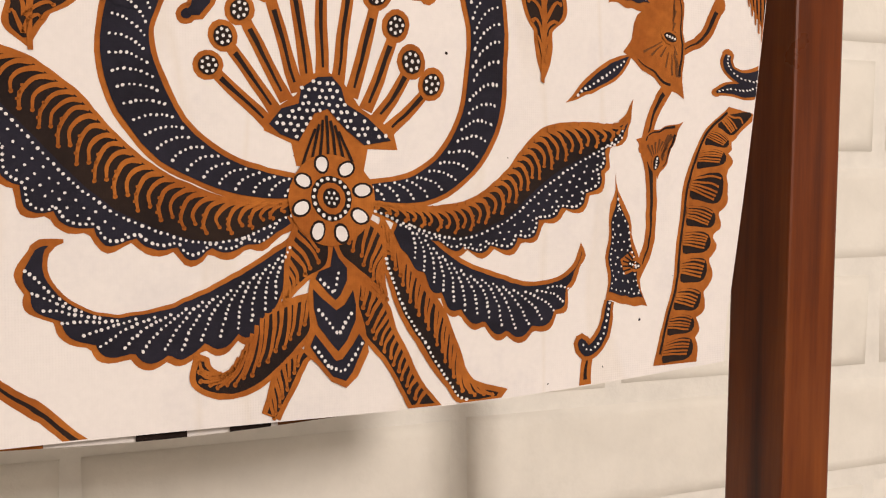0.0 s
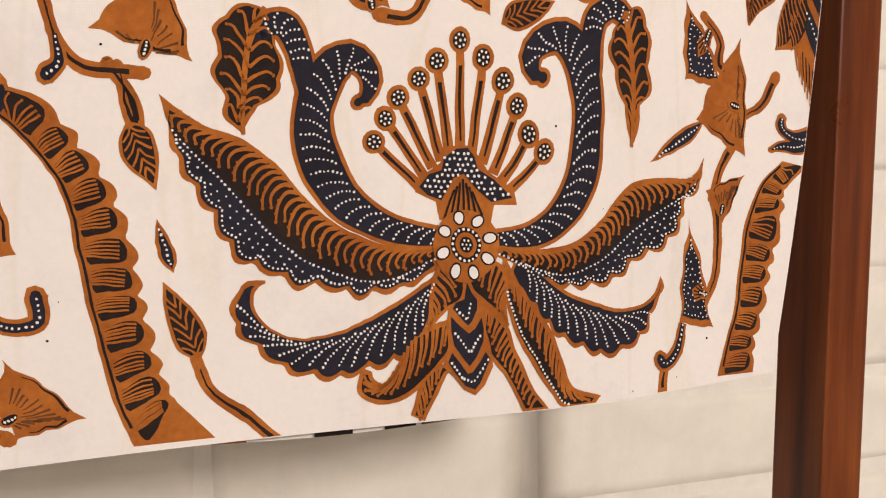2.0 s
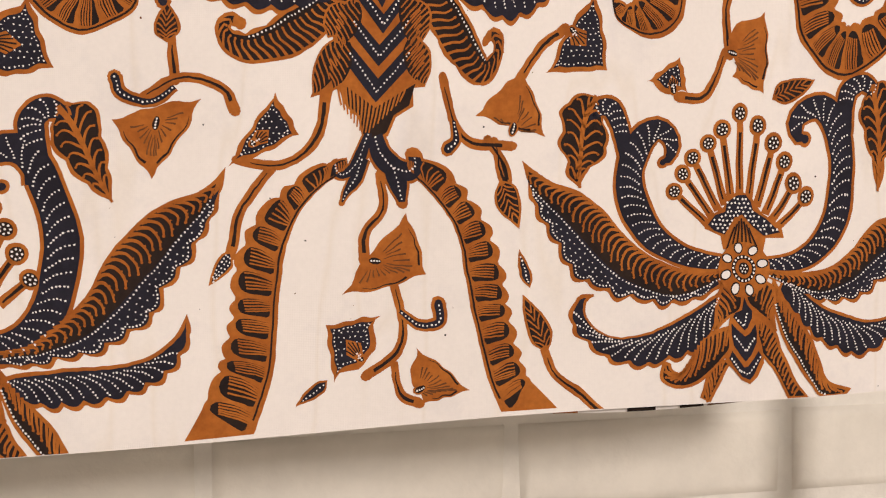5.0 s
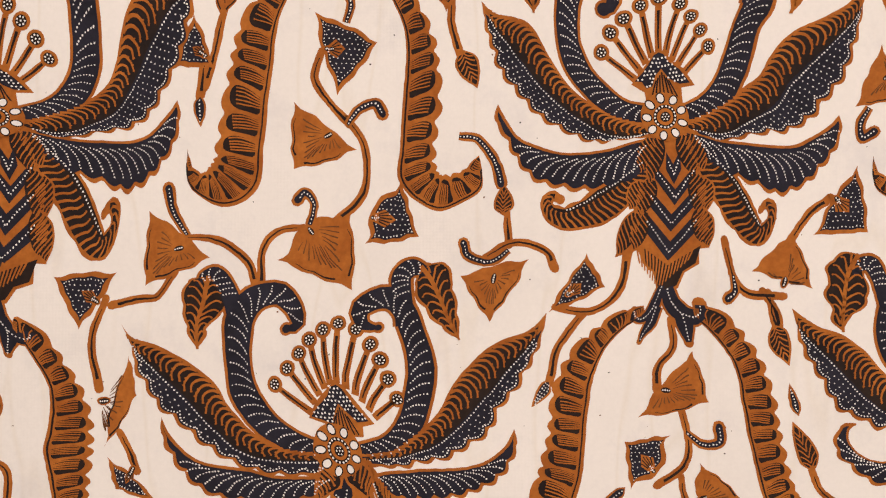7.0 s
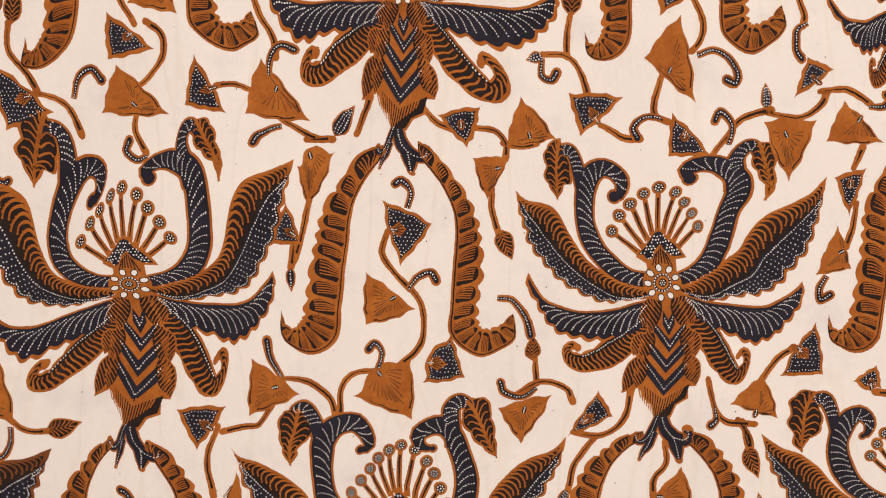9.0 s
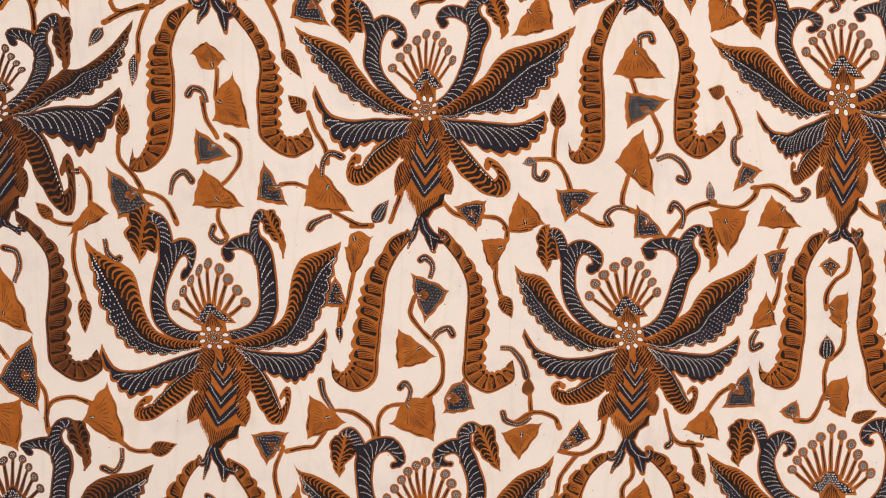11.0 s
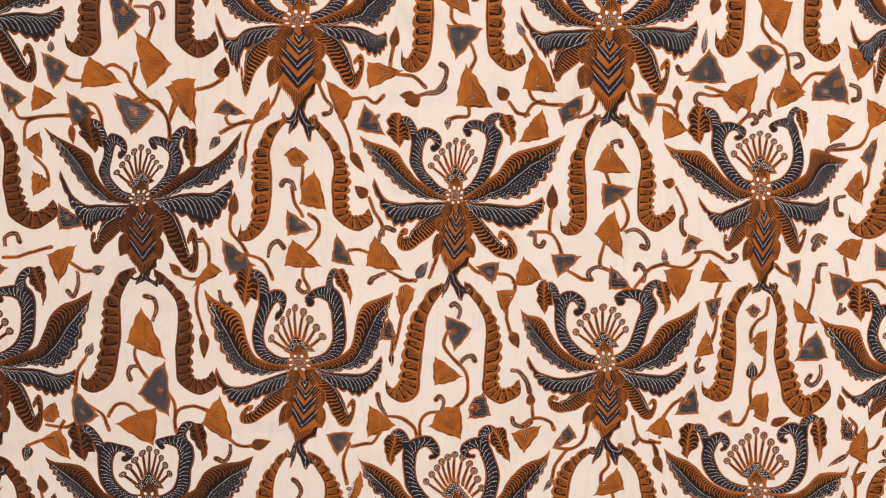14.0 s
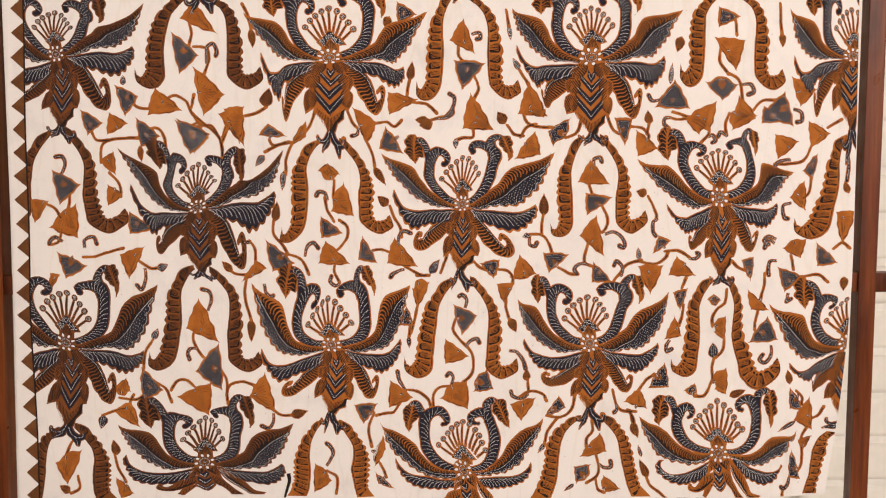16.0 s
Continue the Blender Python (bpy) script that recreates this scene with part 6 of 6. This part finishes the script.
flower({"c": (-0.17, 1.19), "wl": (-0.277, 1.259), "wr": (-0.047, 1.258), "ll": (-0.261, 1.211), "lr": (-0.072, 1.189), "hl": (-0.232, 1.245), "hr": (-0.108, 1.247), "tl": (-0.223, 1.279), "tr": (-0.124, 1.282), "il": (-0.2, 1.267), "ir": (-0.149, 1.275), "st": (-0.169, 1.256), "k": (-0.175, 1.098), "gl": (-0.236, 1.138), "gr": (-0.1, 1.131), "bl": (-0.219, 1.162), "br": (-0.114, 1.154), "ol": (-0.221, 1.233), "or": (-0.121, 1.242), "kl": (-0.185, 1.077), "kr": (-0.165, 1.074), "ql": (-0.186, 1.09), "qr": (-0.154, 1.087)},
       {"lt": (-0.185, 1.085), "ls": (-0.212, 1.062), "lo": (-0.228, 1.016), "li": (-0.208, 1.008), "lb": (-0.232, 0.954), "lp": (-0.25, 0.984), "rt": (-0.155, 1.085), "rs": (-0.128, 1.054), "ro": (-0.119, 1.016), "ri": (-0.138, 1.008), "rb": (-0.117, 0.952), "rp": (-0.098, 0.981)}, seed=3)
flower({"c": (0.169, 1.197), "wl": (0.061, 1.249), "wr": (0.266, 1.229), "ll": (0.1, 1.189), "lr": (0.245, 1.189), "hl": (0.102, 1.246), "hr": (0.215, 1.251), "tl": (0.112, 1.287), "tr": (0.205, 1.287), "il": (0.14, 1.27), "ir": (0.189, 1.274), "st": (0.167, 1.262), "k": (0.174, 1.087), "gl": (0.13, 1.136), "gr": (0.219, 1.137), "bl": (0.134, 1.152), "br": (0.223, 1.156), "ol": (0.114, 1.242), "or": (0.215, 1.24), "kl": (0.163, 1.08), "kr": (0.186, 1.078)},
       {"lt": (0.159, 1.084), "ls": (0.137, 1.062), "lo": (0.129, 1.016), "li": (0.147, 1.008), "lb": (0.126, 0.955), "lp": (0.109, 0.981), "rt": (0.185, 1.084), "rs": (0.2, 1.054), "ro": (0.204, 1.008), "ri": (0.19, 1), "rb": (0.227, 0.938), "rp": (0.25, 0.982)}, seed=4)
flower({"c": (-0.527, 1.188), "wl": (-0.633, 1.269), "wr": (-0.408, 1.265), "ll": (-0.617, 1.221), "lr": (-0.422, 1.21), "hl": (-0.576, 1.24), "hr": (-0.468, 1.223), "tl": (-0.572, 1.276), "tr": (-0.476, 1.268), "il": (-0.553, 1.262), "ir": (-0.501, 1.258), "st": (-0.523, 1.25), "k": (-0.524, 1.097), "gl": (-0.585, 1.133), "gr": (-0.462, 1.117), "bl": (-0.578, 1.16), "br": (-0.462, 1.159), "ol": (-0.571, 1.226), "or": (-0.478, 1.228), "kl": (-0.534, 1.091), "kr": (-0.512, 1.089)},
       {"lt": (-0.539, 1.104), "ls": (-0.565, 1.079), "lo": (-0.576, 1.028), "li": (-0.554, 1.028), "lb": (-0.588, 0.964), "lp": (-0.6, 0.991), "rt": (-0.508, 1.1), "rs": (-0.478, 1.071), "ro": (-0.472, 1.024), "ri": (-0.492, 1.016), "rb": (-0.463, 0.962), "rp": (-0.449, 0.991)}, seed=5, brown=D_)
flower({"c": (-0.71, 1.394), "wl": (-0.817, 1.456), "wr": (-0.589, 1.46), "ll": (-0.785, 1.407), "lr": (-0.607, 1.404), "hr": (-0.65, 1.434), "st": (-0.708, 1.452), "k": (-0.708, 1.293), "gl": (-0.774, 1.336), "gr": (-0.638, 1.333), "bl": (-0.75, 1.355), "br": (-0.642, 1.367), "or": (-0.663, 1.435), "kl": (-0.721, 1.285), "kr": (-0.698, 1.277)},
       {"lt": (-0.726, 1.287), "ls": (-0.756, 1.26), "lo": (-0.769, 1.219), "li": (-0.753, 1.218), "lb": (-0.771, 1.173), "lp": (-0.782, 1.196), "rt": (-0.698, 1.29), "rs": (-0.668, 1.252), "ro": (-0.664, 1.206), "ri": (-0.683, 1.203), "rb": (-0.646, 1.154), "rp": (-0.626, 1.188)}, seed=8, brown=D_)
flower({"c": (-0.344, 1.385), "wl": (-0.457, 1.446), "wr": (-0.214, 1.444), "ll": (-0.435, 1.394), "lr": (-0.246, 1.373), "st": (-0.343, 1.453), "k": (-0.343, 1.281), "gl": (-0.406, 1.308), "gr": (-0.273, 1.322), "bl": (-0.407, 1.349), "br": (-0.268, 1.351), "ol": (-0.4, 1.433), "or": (-0.283, 1.43), "kl": (-0.355, 1.262), "kr": (-0.333, 1.255)},
       {"lt": (-0.364, 1.272), "ls": (-0.389, 1.246), "lo": (-0.397, 1.205), "li": (-0.375, 1.204), "lb": (-0.404, 1.14), "lp": (-0.413, 1.161), "rt": (-0.326, 1.272), "rs": (-0.297, 1.238), "ro": (-0.289, 1.204), "ri": (-0.309, 1.204), "rb": (-0.279, 1.151), "rp": (-0.267, 1.177)}, seed=9)
flower({"c": (0, 1.381), "wl": (-0.103, 1.446), "wr": (0.118, 1.441), "ll": (-0.097, 1.399), "lr": (0.095, 1.382), "st": (-0, 1.448), "k": (0.004, 1.277), "gl": (-0.062, 1.325), "gr": (0.064, 1.313), "bl": (-0.064, 1.349), "br": (0.069, 1.344), "ol": (-0.051, 1.431), "or": (0.052, 1.433), "kl": (-0.008, 1.267), "kr": (0.016, 1.267)},
       {"lt": (-0.012, 1.274), "ls": (-0.034, 1.243), "lo": (-0.043, 1.199), "li": (-0.023, 1.198), "lb": (-0.038, 1.145), "lp": (-0.053, 1.164), "rt": (0.018, 1.273), "rs": (0.045, 1.239), "ro": (0.052, 1.198), "ri": (0.033, 1.198), "rb": (0.057, 1.149), "rp": (0.073, 1.181)}, seed=10)
flower({"c": (0.339, 1.379), "wl": (0.256, 1.441), "wr": (0.428, 1.439), "ll": (0.263, 1.381), "lr": (0.419, 1.382), "st": (0.335, 1.442), "k": (0.342, 1.277), "gl": (0.291, 1.309), "gr": (0.389, 1.313), "bl": (0.291, 1.345), "br": (0.392, 1.344), "ol": (0.299, 1.423)},
       {"lt": (0.331, 1.271), "ls": (0.315, 1.248), "lo": (0.302, 1.196), "li": (0.324, 1.196), "lb": (0.291, 1.14), "lp": (0.269, 1.17)}, seed=11)
flower({"c": (-0.1645, 1.5692), "wl": (-0.2684, 1.6273), "wr": (-0.0487, 1.6445), "k": (-0.1623, 1.4766)},
       {"lt": (-0.182, 1.462), "ls": (-0.202, 1.44), "lo": (-0.214, 1.389), "li": (-0.192, 1.389), "lb": (-0.216, 1.327), "lp": (-0.229, 1.354), "rt": (-0.157, 1.461), "rs": (-0.129, 1.439), "ro": (-0.116, 1.388), "ri": (-0.136, 1.388), "rb": (-0.108, 1.328), "rp": (-0.095, 1.354)}, seed=15)
flower({"c": (0.1667, 1.5724), "wl": (0.0583, 1.6315), "wr": (0.2858, 1.6491), "k": (0.1704, 1.4781)},
       {"lt": (0.165, 1.46), "ls": (0.139, 1.443), "lo": (0.128, 1.4), "li": (0.148, 1.399), "lb": (0.127, 1.341), "lp": (0.116, 1.374), "rt": (0.188, 1.46), "rs": (0.218, 1.442), "ro": (0.229, 1.395), "ri": (0.211, 1.395), "rb": (0.237, 1.336), "rp": (0.248, 1.364)}, seed=16)
flower({"c": (-0.5134, 1.5565), "wl": (-0.6126, 1.6136), "wr": (-0.4008, 1.6303), "k": (-0.5124, 1.4655)},
       {"lt": (-0.53, 1.469), "ls": (-0.562, 1.452), "lo": (-0.586, 1.405), "li": (-0.564, 1.404), "lb": (-0.585, 1.347), "lp": (-0.605, 1.375), "rt": (-0.508, 1.468), "rs": (-0.474, 1.451), "ro": (-0.46, 1.403), "ri": (-0.48, 1.403), "rb": (-0.453, 1.345), "rp": (-0.436, 1.375)}, seed=17, brown=D_)

# the half arch beside the east edge
EAST_ARCH = ([(331, -122), (319, -132), (317, -146), (312, -162), (309, -179), (305, -193), (304, -206)],
             [(319, -120), (307, -130), (300, -145), (297, -164), (295, -181), (291, -195), (288, -206)])
ink = Ink(lambda u, v: (u * 0.001, 1.0 + v * 0.001), 61, 0.4)
arch_band(ink, *EAST_ARCH, segments=10)
ink.mesh("arch_band", cloth, "ribbed brown band drawn on the cotton")

# ---- toothed border along the west edge ----
ink = Ink(lambda u, v: (u, v), 0, 0.0, EDGES)
z = 0.76
while z < 1.77:
    ink.stroke([(border_x(z), z), (border_x(z + 0.03), z + 0.03)], 0.0022, K_, 7, 3)
    z += 0.029
border = ink.mesh("border_line", cloth, "dark brown border line along the cloth edge")
z, k = 0.7865, 0
while z < 1.76:
    ink = Ink(lambda u, v: (u, v), 0, 0.0, EDGES)
    h = 0.0159 * (1 + 0.06 * math.sin(k * 2.1))
    ink.area([(border_x(z - h), z - h), (border_x(z) - 0.0185 + 0.001 * math.sin(k * 1.3), z + 0.001 * math.sin(k)), (border_x(z + h), z + h)], S_, 2)
    ink.mesh("tooth", border)
    z += 0.0318
    k += 1

# ---- specks of wax and dye, and a dark smear ----
ink = Ink(lambda u, v: (u, v), 0, 0.0)
for _ in range(420):
    x, z = rng.uniform(-0.79, 0.33), rng.uniform(0.79, 1.5)
    ink.blob(x, z, rng.uniform(0.00018, 0.0006), rng.choice((K_, N_, S_)), 0.6, 5, rng.uniform(0.4, 1), rng.uniform(0, 3))
ink.mesh("dye_specks", cloth, "tiny stray specks of dark dye")["kind"] = "stuff"
ink = Ink(lambda u, v: (u * 0.001, 1.0 + v * 0.001), 5, 0.4)
ink.stroke([(-413, -180.3), (-411.7, -189.9), (-414.3, -199.5), (-418.7, -214)], 4.5, K_, 3, 14, (1.2, 0.7), 1.0)
ink.mesh("dye_smear", cloth, "short dark smear of dye")

# ---- the back fall of the cloth, seen below the hem and beside the edge ----
bm = sheet(80, 40, 0.006, -0.0006, -0.0045, -0.003)
for v in bm.verts:
    if v.co.z < 0.80:
        v.co.z -= 0.0026 * max(0.0, math.sin(19 * (v.co.x - 0.045))) ** 2
back = part("back_fall", bm, COTTON, cloth, "plain back fall of the folded cloth")

for x0, x1, m in ((-0.145, -0.13, BLACK), (0.038, 0.068, BLACK), (0.084, 0.096, BROWN), (0.120, 0.134, BLACK), (0.146, 0.158, BLACK), (0.160, 0.186, SEPIA), (0.205, 0.222, BLACK)):
    bm = bmesh.new()
    rows = [[bm.verts.new((x, sheet_y(x, 0.79) + 0.0052, hem_z(x) + dz - 0.0026 * max(0.0, math.sin(19 * (x - 0.045))) ** 2)) for dz in (-0.0004, 0.012)]
            for x in (x0, (x0 + x1) / 2, x1)]
    for p, q in zip(rows, rows[1:]):
        bm.faces.new((p[0], q[0], q[1], p[1]))
    part("hem_print", bm, m, back)

# ---- bricks of the wall behind, the stretch nearest the stand as single pieces ----
def brick_mesh(seed, w, h):
    r = random.Random(seed)
    bm = bmesh.new()
    ring = []
    for inset, depth in ((0.0, 0.012), (0.004, 0.0012), (0.012, 0.0004), (0.020, 0.0)):
        j = [r.uniform(-0.0012, 0.0012) for _ in range(8)]
        a, b = w / 2 - inset, h / 2 - inset
        ring.append([bm.verts.new((sx * a + j[i], depth, sz * b + j[i + 4])) for i, (sx, sz) in enumerate(((-1, -1), (1, -1), (1, 1), (-1, 1)))])
    for p, q in zip(ring, ring[1:]):
        for i in range(4):
            bm.faces.new((p[i], p[i - 1], q[i - 1], q[i]))
    bm.faces.new(ring[-1])
    bmesh.ops.recalc_face_normals(bm, faces=bm.faces[:])
    me = bpy.data.meshes.new("brick")
    bm.to_mesh(me)
    bm.free()
    me.materials.append(BRICK_PAINT)
    for f in me.polygons:
        f.use_smooth = True
    return me


COURSE, LENGTH, GAP = 0.070, 0.205, 0.0045
shapes = [brick_mesh(i, LENGTH - GAP, COURSE - GAP) for i in range(6)]
spare = bmesh.new()
row = 0
z = 0.727 - 10 * COURSE + COURSE / 2
while z < 2.8:
    x = -3 + LENGTH * (0.5 if row % 2 else 0.0) + 0.06
    while x < 3:
        near = -1.05 < x < 0.95 and 0.48 < z < 1.65
        if near:
            ob = new("brick", rng.choice(shapes))
            ob.location = (x, WALL_Y + 0.0015 + rng.uniform(-0.0002, 0.0002), z)
            ob.parent = wall_north
        else:
            n = len(spare.verts)
            spare.from_mesh(shapes[(row + int(x * 50)) % 6])
            spare.verts.ensure_lookup_table()
            for v in spare.verts[n:]:
                v.co += Vector((x, WALL_Y + 0.0015, z))
        x += LENGTH
    z += COURSE
    row += 1
part("brick_field", spare, BRICK_PAINT, wall_north)["kind"] = "stuff"
